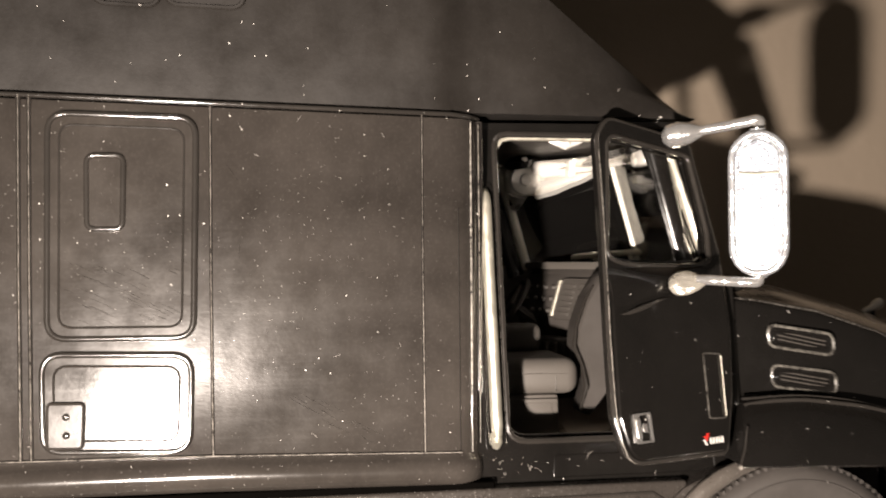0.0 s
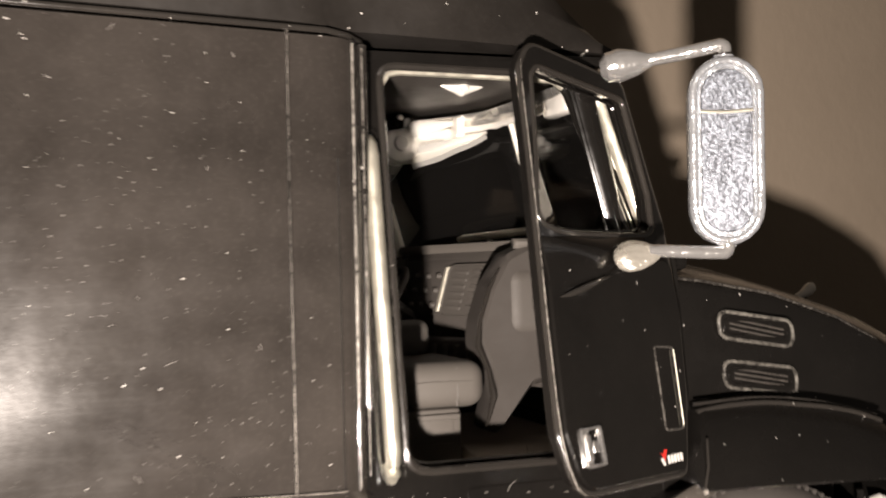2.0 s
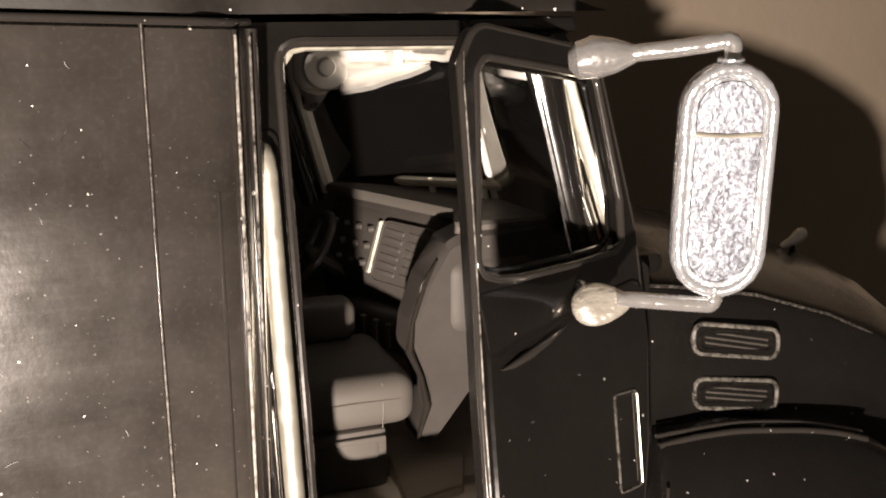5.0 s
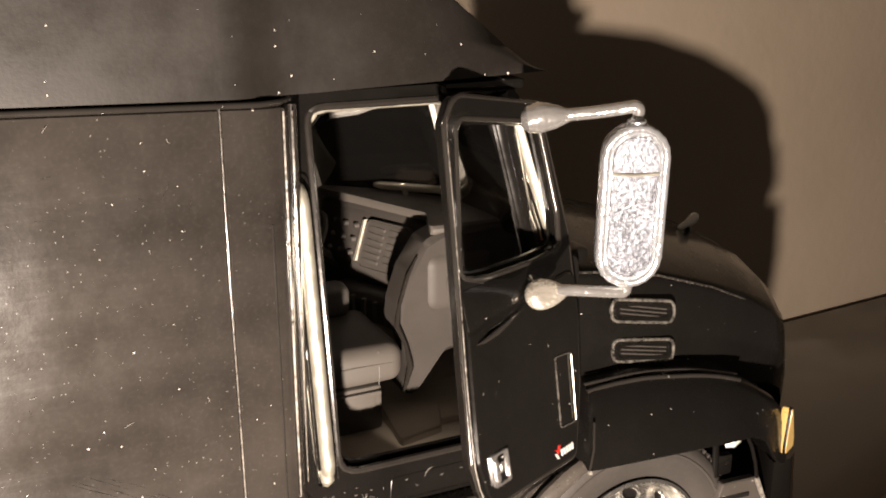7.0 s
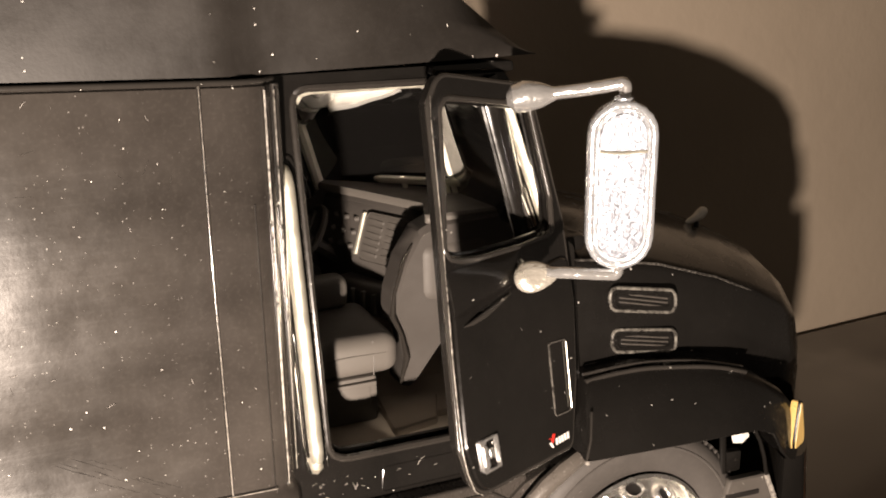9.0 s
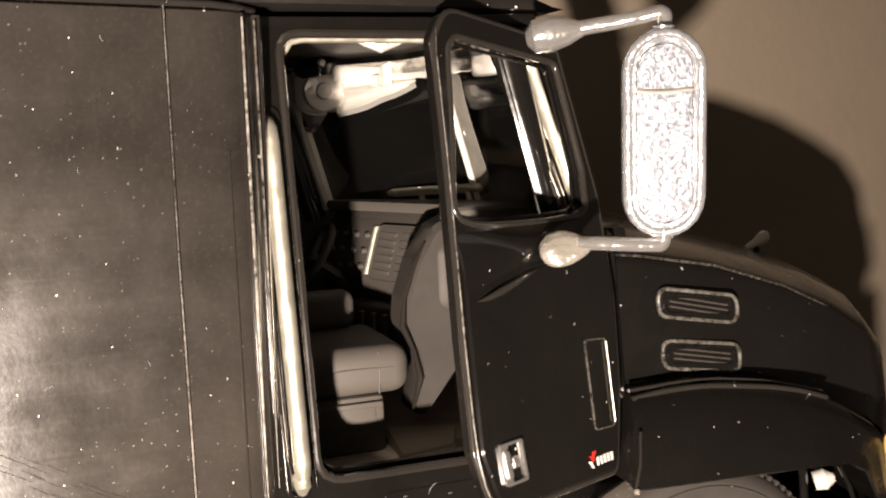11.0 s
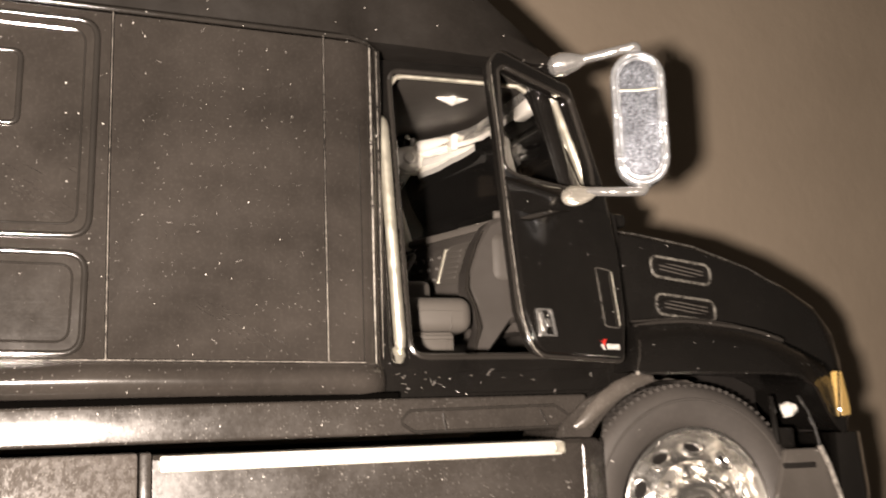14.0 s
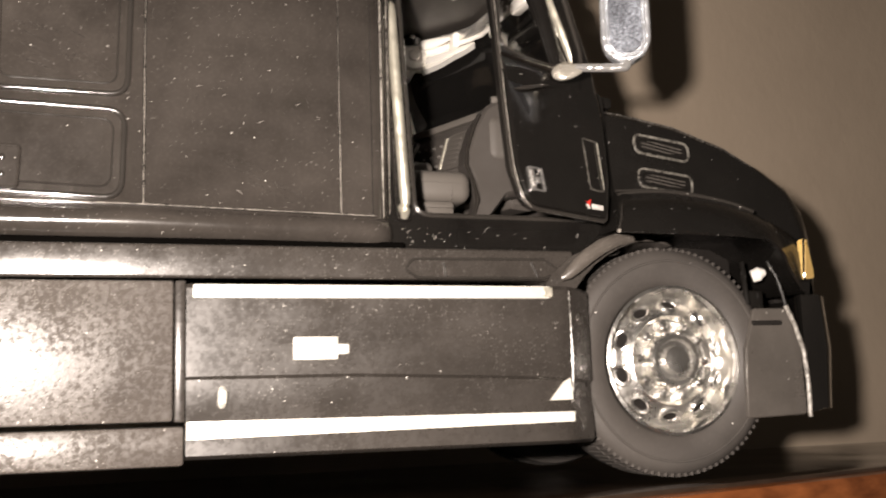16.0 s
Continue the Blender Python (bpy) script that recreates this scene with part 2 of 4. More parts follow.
def rbox(a, b, r=.02, seg=2, m=None, bm=None):
    """A box from corner a to corner b with rounded edges."""
    bm = bm or bmesh.new()
    made = bmesh.ops.create_cube(bm, size=1)["verts"]
    for v in made:
        v.co = Vector([(a[k] + b[k]) / 2 + v.co[k] * (b[k] - a[k]) for k in range(3)])
    edges = list({e for v in made for e in v.link_edges})
    if r:
        out = bmesh.ops.bevel(bm, geom=edges, offset=r, segments=seg, profile=.5, affect="EDGES")
        made = list({v for f in out["faces"] for v in f.verts} | {v for v in made if v.is_valid})
    if m:
        bmesh.ops.transform(bm, matrix=m, verts=made)
    return bm


def rounded(pts, rad, seg=5):
    """A polygon's outline with its corners rounded; rad: one radius or one for each corner."""
    out, n = [], len(pts)
    for i, p in enumerate(pts):
        r = rad[i] if isinstance(rad, (list, tuple)) else rad
        p, a, c = Vector(p), Vector(pts[i - 1]), Vector(pts[(i + 1) % n])
        u, w = (a - p).normalized(), (c - p).normalized()
        if r <= 0:
            out.append(p)
            continue
        half = u.angle(w) / 2
        d = min(r / math.tan(half), .48 * (a - p).length, .48 * (c - p).length)
        p0, p1 = p + u * d, p + w * d
        for k in range(seg + 1):
            t = k / seg
            out.append((1 - t) ** 2 * p0 + 2 * t * (1 - t) * p + t * t * p1)
    return out


def slab(outline, to3, n0, n1, bevel=0.0, hole=None, bm=None):
    """An outline in two dimensions made solid from n0 to n1, with a hole of as many corners if given. to3(a, b, n) places a point."""
    bm = bm or bmesh.new()
    rings = []
    c = sum((Vector(p) for p in outline), Vector((0, 0))) / len(outline)

    def ring(pts, n, shrink=0.0):
        out = []
        for p in pts:
            q = Vector(p)
            d = (q - c)
            if shrink:
                q = q - d.normalized() * shrink
            out.append(bm.verts.new(to3(q.x, q.y, n)))
        return out
    k = len(outline)
    if bevel:
        sgn = 1 if n1 > n0 else -1
        levels = [(n0, bevel), (n0 + sgn * bevel, 0), (n1 - sgn * bevel, 0), (n1, bevel)]
    else:
        levels = [(n0, 0), (n1, 0)]
    for n, s in levels:
        rings.append(ring(outline, n, s))
    for a, b2 in zip(rings, rings[1:]):
        for i in range(k):
            bm.faces.new((a[i], a[(i + 1) % k], b2[(i + 1) % k], b2[i]))
    if hole is None:
        bm.faces.new(rings[0])
        bm.faces.new(rings[-1])
    else:
        assert len(hole) == k
        h0, h1 = ring(hole, n0), ring(hole, n1)
        for i in range(k):
            j = (i + 1) % k
            bm.faces.new((rings[0][i], rings[0][j], h0[j], h0[i]))
            bm.faces.new((rings[-1][i], rings[-1][j], h1[j], h1[i]))
            bm.faces.new((h0[i], h0[j], h1[j], h1[i]))
    return bm


def XZ(a, b, n):
    return Vector((a, n, b))


def tube(pts, rad, seg=12, bm=None, flat=1.0):
    """A round rod through points; rad: one radius or one for each point. Closed, rounded ends come from small end radii."""
    bm = bm or bmesh.new()
    pts = [Vector(p) for p in pts]
    rings = []
    up = Vector((0, 0, 1))
    for i, p in enumerate(pts):
        d = (pts[min(i + 1, len(pts) - 1)] - pts[max(i - 1, 0)]).normalized()
        if i == 0:
            s = d.cross(up) if abs(d.dot(up)) < .95 else d.cross(Vector((1, 0, 0)))
        s = (s - d * s.dot(d)).normalized()
        t = d.cross(s).normalized()
        r = rad[i] if isinstance(rad, (list, tuple)) else rad
        rings.append([bm.verts.new(p + (s * math.cos(2 * math.pi * k / seg) * flat + t * math.sin(2 * math.pi * k / seg)) * r) for k in range(seg)])
    for a, b2 in zip(rings, rings[1:]):
        for k in range(seg):
            bm.faces.new((a[k], a[(k + 1) % seg], b2[(k + 1) % seg], b2[k]))
    bm.faces.new(rings[0])
    bm.faces.new(rings[-1])
    return bm


def bend(pts, r=.05, seg=5):
    """A path in space with its inner corners rounded."""
    pts = [Vector(p) for p in pts]
    out = [pts[0]]
    for i in range(1, len(pts) - 1):
        p, a, c = pts[i], pts[i - 1], pts[i + 1]
        d = min(r, .45 * (a - p).length, .45 * (c - p).length)
        p0, p1 = p + (a - p).normalized() * d, p + (c - p).normalized() * d
        for k in range(seg + 1):
            t = k / seg
            out.append((1 - t) ** 2 * p0 + 2 * t * (1 - t) * p + t * t * p1)
    out.append(pts[-1])
    return out


def loft(sections, bm=None, cap=True):
    """A skin over open or closed rows of points, each row as long as the others."""
    bm = bm or bmesh.new()
    rows = [[bm.verts.new(p) for p in s] for s in sections]
    k = len(rows[0])
    for a, b2 in zip(rows, rows[1:]):
        for i in range(k - 1):
            bm.faces.new((a[i], a[i + 1], b2[i + 1], b2[i]))
    if cap:
        bm.faces.new(rows[0])
        bm.faces.new(rows[-1])
        for a, b2 in zip(rows, rows[1:]):
            bm.faces.new((a[-1], a[0], b2[0], b2[-1]))
    return bm


def lathe(profile, axis_at, seg=48, bm=None, turn=None):
    """A body of revolution about the y axis through axis_at; profile: (radius, y)."""
    bm = bm or bmesh.new()
    cx, cy, cz = axis_at
    rings = []
    for r, y in profile:
        rings.append([bm.verts.new((cx + r * math.cos(2 * math.pi * k / seg), cy + y, cz + r * math.sin(2 * math.pi * k / seg))) for k in range(seg)])
    for a, b2 in zip(rings, rings[1:]):
        for k in range(seg):
            bm.faces.new((a[k], a[(k + 1) % seg], b2[(k + 1) % seg], b2[k]))
    return bm


def rim_line(outline, to3, n, r, seg=6):
    """A thin raised bead that runs round an outline."""
    pts = [to3(p[0], p[1], n) for p in outline]
    bm = bmesh.new()
    k = len(pts)
    c = sum(pts, Vector()) / k
    nrm = (pts[k // 3] - pts[0]).cross(pts[2 * k // 3] - pts[0]).normalized()
    rings = []
    for i, p in enumerate(pts):
        d = (pts[(i + 1) % k] - pts[i - 1]).normalized()
        s = d.cross(nrm).normalized()
        rings.append([bm.verts.new(p + (s * math.cos(2 * math.pi * j / seg) + nrm * math.sin(2 * math.pi * j / seg)) * r) for j in range(seg)])
    for i in range(k):
        a, b2 = rings[i], rings[(i + 1) % k]
        for j in range(seg):
            bm.faces.new((a[j], a[(j + 1) % seg], b2[(j + 1) % seg], b2[j]))
    return bm


# ---- the setting ----
TZ = -1.158
TA = radians(19)
WA = radians(4)


FLOOR_Z = TZ - 24


def front_y(x):
    return -.05 + (x - 2.85) * math.tan(TA)


def wall_y(x):
    return 2.75 + (x - 6.5) * math.tan(WA)


def plank(inset, z0, z1, r):
    """A board between the table's slanting front edge and the wall."""
    o = [(-9, front_y(-9) + inset), (10, front_y(10) + inset), (10, wall_y(10) - .05), (-9, wall_y(-9) - .05)]
    bm = slab(o, lambda a, b2, n: Vector((a, b2, n)), z0, z1)
    bmesh.ops.bevel(bm, geom=list(bm.edges), offset=r, segments=2, profile=.5, affect="EDGES")
    return bm


table = root("table", (2, 1, FLOOR_Z), "dark varnished wooden table with a worn front edge", "table")
part("tabletop_edge", plank(0, TZ - .9, TZ - .02, .03), WOOD, table, "orange-brown wooden front edge")
part("tabletop", plank(.06, TZ - .03, TZ, .008), TOP, table, "glossy dark varnished top")
for x, y in ((-8, front_y(-8) + .9), (9.2, front_y(9.2) + .45), (9.2, wall_y(9.2) - .5), (-8, wall_y(-8) - .9)):
    part("leg", rbox((x - .7, y - .3, FLOOR_Z), (x + .7, y + .3, TZ - .88), .05), WOOD, table)
bm = rbox((-64, 0, FLOOR_Z - .5), (64, 1.5, FLOOR_Z + 78), 0, 2, Matrix.Translation((6.5, 2.75, 0)) @ Matrix.Rotation(WA, 4, "Z"))
wall = ob_from("wall_north", bm, WALLP, None, "plain beige painted wall behind the table", False)
tagged(wall, "plain beige painted wall behind the table", "wall", "", "structure")
floor_ob = ob_from("floor", rbox((-56, -60, FLOOR_Z - .5), (70, 12, FLOOR_Z), 0), TOP, None, "plain dark wooden floor under the table", False)
tagged(floor_ob, "plain dark wooden floor under the table", "floor", "", "structure")

# ---- the truck ----
truck = root("toy_truck", (1.2, .85, TZ), "black die-cast model sleeper truck with one door open", "model truck")
YC = .85          # middle of the truck's width

# sleeper: a body with a flat side, a rounded front corner and a rolled lower lip
def seam_z(x):
    return 1.297 - .036 * x


profile = [(-.135, .16), (-.134, .03), (-.122, -.012), (-.100, -.036), (-.072, -.048), (-.044, -.044), (-.020, -.026), (-.006, -.004), (.004, 0), (.3, 0), (.8, 0), (1.2, 0), (1.235, .006), (1.25, .03), (1.25, .2)]


def corner(x):
    """How far the side turns in towards the cab at its front corner."""
    if x < .90:
        return 0
    t = min((x - .90) / .12, 1)
    return .115 * (1 - math.sqrt(max(1 - t * t, 0)))


xs = [-2.0, -1.5, -1, 0, .5, .80, .90, .93, .955, .98, 1.0, 1.012, 1.02]
rows = []
for x in xs:
    row = []
    for z, y in profile:
        zz = z + (seam_z(x) - 1.262 if z > .9 else (-.02 * max(x, 0) if z < .05 else 0))
        row.append((x, y + corner(x), zz))
    row += [(x, 1.70 - .05, row[-1][2]), (x, 1.70, row[-1][2] - .05), (x, 1.70, -.1), (x, 1.56, -.135)]
    rows.append(row)
sleeper = part("sleeper", loft(rows), SATIN, truck, "satin black moulded sleeper side with fine dust")
# panel joints: thin raised beads and grooves on the side
for x, z0, z1, rr in ((.016, .005, 1.275, .0065), (.79, -.010, 1.25, .0055), (-.612, .01, 1.31, .0085), (-.648, .01, 1.31, .0085)):
    jt = part("panel_joint", tube([(x, .001, z0), (x - .002, .001, (z0 + z1) / 2), (x, .001, z1)], rr, 10), RARE, sleeper)
    # the pale line paints the joint's glints along with its wear
    part("worn_glint_line", tube([(x, .0005 - rr, z0), (x - .001, .0005 - rr, z0 + (z1 - z0) * .3), (x - .002, .0005 - rr, (z0 + z1) / 2), (x, .0005 - rr, z1)], [.0026, .0022, .0014, .0012], 6), VENTM, jt)
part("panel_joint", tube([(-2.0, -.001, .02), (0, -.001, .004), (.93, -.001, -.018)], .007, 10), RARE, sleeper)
part("worn_glint_line", tube([(-2.0, -.0075, .021), (0, -.0075, .005), (.93, -.0075, -.017)], [.0025, .0022, .0016], 6), VENTM, sleeper)
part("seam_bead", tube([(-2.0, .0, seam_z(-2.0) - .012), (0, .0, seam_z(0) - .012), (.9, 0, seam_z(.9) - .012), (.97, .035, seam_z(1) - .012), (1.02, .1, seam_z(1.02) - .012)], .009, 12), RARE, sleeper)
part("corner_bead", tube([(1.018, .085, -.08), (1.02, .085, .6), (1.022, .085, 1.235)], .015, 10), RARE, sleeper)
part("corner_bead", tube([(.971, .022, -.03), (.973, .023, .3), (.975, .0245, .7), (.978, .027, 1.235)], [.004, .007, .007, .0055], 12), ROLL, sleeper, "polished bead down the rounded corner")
# two pale lines put the corner's highlight into colour
part("corner_glint", tube([(.974, .0165, -.02), (.974, .0175, .3), (.976, .019, .7), (.979, .022, 1.225)], [.0015, .0040, .0042, .0032], 8), CORNERM, sleeper, "pale painted highlight down the bead")
part("corner_glint", tube([(1.010, .052, -.06), (1.013, .052, .55), (1.014, .052, 1.22)], [.0012, .0024, .0028], 8), VENTM, sleeper, "pale painted highlight down the corner")
part("corner_bead", tube([(.925, .004, -.02), (.925, .004, .6), (.925, .004, .9)], .004, 6), RARE, sleeper)
# two hatches with raised frames
for nm, pts, rr in (("upper_hatch", [(-.548, 1.243), (-.035, 1.228), (-.050, .436), (-.556, .440)], .07), ("lower_hatch", [(-.575, .385), (-.057, .373), (-.066, .026), (-.572, .040)], .07)):
    o = rounded(pts, rr, 6)
    hatch = part(nm, slab(o, XZ, .004, -.010, .004), SATIN, sleeper, "black hatch panel with a raised rounded frame")
    part("frame", rim_line(o, XZ, -.006, .012, 12), RARE, hatch)
    inner = rounded([(p[0] + (.04 if p[0] < -.3 else -.04), p[1] + (.04 if i > 1 else -.04)) for i, p in enumerate(pts)], .05, 6)
    part("inner_frame", rim_line(inner, XZ, -.009, .005, 8), RARE, hatch)
o = rounded([(-.416, 1.092), (-.288, 1.092), (-.294, .828), (-.416, .830)], .03, 5)
vent = part("hatch_window", slab(o, XZ, .004, -.016, .004), SATIN, sleeper, "small black raised window panel")
part("frame", rim_line(o, XZ, -.012, .011, 12), RARE, vent)
o = rounded([(-.553, .212), (-.430, .210), (-.436, .052), (-.555, .055)], .015, 4)
latch = part("latch", slab(o, XZ, -.004, -.022, .004), SATIN, sleeper, "moulded latch plate")
part("frame", rim_line(o, XZ, -.019, .006, 8), SATIN, latch)
for z in (.165, .100):
    part("latch_stud", tube([(-.49, -.018, z), (-.49, -.028, z), (-.49, -.031, z)], [.014, .013, .006], 10), RARE, latch)

scratch = bmesh.new()
rs = random.Random(11)
for i in range(46):
    x, z = rs.uniform(-.5, -.1), rs.uniform(.50, .72)
    d = rs.uniform(.03, .10)
    tube([(x, -.0103, z), (x + d * .5, -.0106, z - d * .22), (x + d, -.0103, z - d * .5)], [.0002, .0007, .0002], 4, scratch)
for i in range(10):
    x, z = rs.uniform(.1, .75), rs.uniform(.05, 1.1)
    a, d = rs.uniform(0, 3.1), rs.uniform(.02, .07)
    tube([(x, -.0003, z), (x + d * math.cos(a) * .5, -.0006, z + d * math.sin(a) * .5), (x + d * math.cos(a), -.0003, z + d * math.sin(a))], [.0002, .0006, .0002], 4, scratch)
for i in range(16):
    t = i / 15
    x, z = .30 + .26 * t + rs.uniform(-.05, .05), .215 - .13 * t + rs.uniform(-.03, .03)
    d = rs.uniform(.03, .09)
    tube([(x, -.0004, z), (x + d * .5, -.0008, z - d * .32), (x + d, -.0004, z - d * .6)], [.0002, .0007, .0002], 4, scratch)
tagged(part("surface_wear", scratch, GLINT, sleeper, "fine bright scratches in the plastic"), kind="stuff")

# roof fairing above the seam, with its front running down to a pointed brow
FR = [(-2.0, 0, 2.35), (.80, 0, 2.25), (.86, .004, 2.21), (.90, .018, 2.18), (.95, .042, 2.14), (1.0, .054, 2.09), (1.1, .060, 1.99), (1.32, .085, 1.79), (1.58, .12, 1.555), (1.80, .15, 1.362), (1.90, .165, 1.285), (1.935, .17, 1.256)]
rows = []
for x, y, top in FR:
    z0 = max(seam_z(min(x, 1)) + .004, 1.25)
    top = max(top, z0 + .004)
    h = top - z0
    rows.append([(x, y, z0), (x, y + .002, z0 + h * .45), (x, y + .05, z0 + h * .88), (x - .02, y + .25, top), (x - .02, YC, top + .02), (x - .02, 1.70 - y - .25, top), (x, 1.70 - y - .05, z0 + h * .88), (x, 1.70 - y, z0)])
fairing = part("roof_fairing", loft(rows), ROOF, truck, "matt black roof fairing with a pointed front brow")
for x0, x1 in ((-.39, -.16), (-.135, .14)):
    o = rounded([(x0, 1.95), (x1, 1.94), (x1, 1.63), (x0, 1.64)], .05, 5)
    pl = part("fairing_panel", slab(o, XZ, .01, -.008, .004), ROOF, fairing)
    part("frame", rim_line(o, XZ, -.006, .010, 6), ROOF, pl)

# cab shell: door frame set in behind the sleeper's corner, sill, roof, pillars
FY = .135


def CAB(a, b, n):
    """A point of the cab's side, which leans in towards the roof; n = FY is its outer skin."""
    return Vector((a, n - .085 + .11 * b, b))


def on_cab(pts):
    return [CAB(a, b, n) for a, n, b in pts]


outer = [(1.0, 1.245), (1.80, 1.245), (1.845, 1.18), (1.985, .66), (2.06, .60), (2.06, -.155), (1.0, -.155)]
hole = [(1.098, 1.202), (1.70, 1.196), (1.738, 1.155), (1.90, .68), (1.955, .58), (1.955, .000), (1.118, .004)]
OUT = rounded(outer, [.01, .03, .03, .03, .03, .02, .02], 4)
HOL = rounded(hole, [.055, .05, .05, .05, .05, .06, .075], 4)
cab = part("cab_side", slab(OUT, CAB, FY, FY + .07, 0, HOL), GLOSS, truck, "glossy black cab side round an open doorway")
part("doorway_lip", rim_line(HOL, CAB, FY + .004, .013, 8), RARE, cab)
inset = [(p[0] * .985 + 1.5 * .015, p[1] * .985 + .6 * .015) for p in HOL]
part("doorway_seal", rim_line(inset, CAB, FY + .045, .012, 8), GLOSS, cab)
part("doorway_top_trim", tube(on_cab([(1.112, FY + .035, 1.150), (1.135, FY + .03, 1.182), (1.17, FY + .03, 1.190), (1.45, FY + .03, 1.188), (1.68, FY + .03, 1.184), (1.72, FY + .035, 1.16)]), .012, 8), BAR, cab, "bright trim along the doorway's top")
part("sill_panel", rim_line(rounded([(1.30, -.052), (1.94, -.052), (1.94, -.135), (1.29, -.135)], .012, 3), CAB, FY + .001, .0035, 8), GLOSS, cab)
# trench that the grab bar stands in
part("bar_trench", slab(rounded([(1.016, 1.01), (1.084, 1.01), (1.104, -.03), (1.030, -.03)], .03, 5), CAB, FY + .002, FY - .012, .004, rounded([(1.024, .998), (1.076, .998), (1.096, -.018), (1.038, -.018)], .025, 5)), GLOSS, cab)
# thin pale lines paint the glints along the trench's edges
for x0, x1, rr in ((1.030, 1.042, .0016), (1.088, 1.108, .0016)):
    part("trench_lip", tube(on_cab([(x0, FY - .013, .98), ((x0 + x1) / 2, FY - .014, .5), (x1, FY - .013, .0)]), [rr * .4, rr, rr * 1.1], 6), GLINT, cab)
bar = part("grab_bar", tube(on_cab([(1.046, .125, .974), (1.047, .105, .968), (1.048, .092, .950), (1.049, .088, .915), (1.057, .088, .5), (1.066, .088, .075), (1.067, .094, .045), (1.068, .115, .026)]), [.010, .017, .021, .0235, .0235, .0235, .021, .012], 14), BAR, truck, "pale chrome upright grab bar beside the doorway")
part("bar_foot", tube(on_cab([(1.068, .13, .035), (1.069, .11, .010), (1.070, .135, -.016)]), [.024, .022, .012], 10), BAR, bar)
part("pillar_strip", tube(on_cab([(1.816, FY - .012, 1.125), (1.824, FY - .018, 1.09), (1.876, FY - .02, .90), (1.928, FY - .02, .72), (1.934, FY - .012, .69)]), [.012, .019, .018, .016, .008], 10, None, .6), BAR, cab, "cream bright strip on the windscreen pillar")
for dx, rr in ((.012, .006), (.048, .007)):
    part("pillar_lip", tube(on_cab([(1.742 + dx, FY - .004, 1.14), (1.82 + dx, FY - .004, .92), (1.902 + dx, FY - .004, .69)]), rr, 6), RARE, cab)
part("pillar_lip", tube(on_cab([(1.866, FY - .004, 1.15), (1.938, FY - .004, .91), (2.0, FY - .004, .69)]), .007, 6), RARE, cab)
# far side of the cab, back wall, ceiling, floor
part("far_cab_side", slab(OUT, lambda a, b, n: Vector((a, 1.70 - n, b)), FY, FY + .07, 0, HOL), GLOSS, truck)
part("cab_ceiling", rbox((1.0, .20, 1.206), (1.845, 1.56, 1.214), .003), CEIL, truck, "dark grey moulded cab ceiling")
part("cab_back_wall", rbox((1.0, .2, -.05), (1.04, 1.52, 1.2), .006), GREY, truck, "grey cab back wall")
part("cab_floor", rbox((1.02, .13, -.09), (2.05, 1.54, -.040), .008), FLOORM, truck, "moulded cab floor, paled in colour in place of torchlight")
part("floor_step", rbox((1.42, .30, -.042), (2.0, .62, -.012), .01), FLOORM, truck)
o = rounded([(1.40, .20), (1.58, .24), (1.66, .44), (1.44, .50)], .02, 3)
part("floor_mat", slab(o, lambda a, b, n: Vector((a, b, n)), -.038, -.006, .006), FLOORM, truck, "raised footwell pad in the same paled colour")
part("firewall", rbox((1.98, .2, -.05), (2.06, 1.50, .60), .01), DASH, truck)
# far door, closed, with its window
part("far_door", slab(rounded([(1.15, .66), (1.90, .66), (1.95, .55), (1.95, 0), (1.15, 0)], .03, 4), XZ, 1.535, 1.565, .006), GREY, truck, "grey inner panel of the closed far door")

# windscreen in two clear panes leaning back; moulded edges are pale to paint their glow


def screen_pt(u, v):
    """u: -1 near, 0 middle, 1 far; v: 0 foot, 1 head."""
    if u > 0:
        return Vector((1.915 - .425 * u ** 1.5 - .145 * v, .74 + .51 * u, .640 + .535 * v))
    return Vector((1.915 - .05 * u - .145 * v, .74 + .59 * u, .640 + .535 * v))


glaz = bmesh.new()
for s0, s1 in ((-1, -.02), (.02, 1)):
    rows = []
    for i in range(6):
        u = s0 + (s1 - s0) * i / 5
        rows.append([screen_pt(u, v) for v in (0, .5, 1)])
    loft(rows, glaz, False)
wind = part("windscreen", glaz, DARKPANE, truck, "dark-tinted two-pane plastic windscreen with bright edges")
wind.visible_shadow = False
sol = wind.modifiers.new("thick", "SOLIDIFY")
sol.thickness = .012 * U
for u, r in ((-.985, .014), (0, .012), (.985, .026)):
    part("screen_edge", tube([screen_pt(u, v) + Vector((-.02, 0, 0)) for v in (.02, .5, .97)], r, 8), EDGE, wind, "pane edge with its lit glow in the pale colour")
rows, rim_pts = [], []
for i in range(25):
    u = -.95 + 1.85 * i / 24
    w1, w2 = .0015 * math.sin(i * 1.9), .002 * math.sin(i * 2.7 + 1)
    rows.append([screen_pt(u, v) + Vector((-.05 + d, 0, e)) for v, d, e in ((.90, w1, w2), (.92, -.02 + w2, 0), (.94, -.010 + w1, w1), (.965, -.03, w2), (1.0, -.04 + w2, 0), (1.0, .0, 0), (.94, .01, 0))])
    rim_pts.append(screen_pt(u, .90) + Vector((-.060, 0, w2)))
head = part("screen_head", loft(rows), GLASSY, wind, "bright plastic band along the pane's head")
part("head_rim", tube(rim_pts, .011, 8), PEARL, head)
part("head_rib", tube([screen_pt(u, v) + Vector((-.10, 0, 0)) for u, v in ((.86, .93), (.7, .94), (.5, .94), (.34, .95))], [.022, .03, .028, .01], 10, None, .6), PEARL, head)
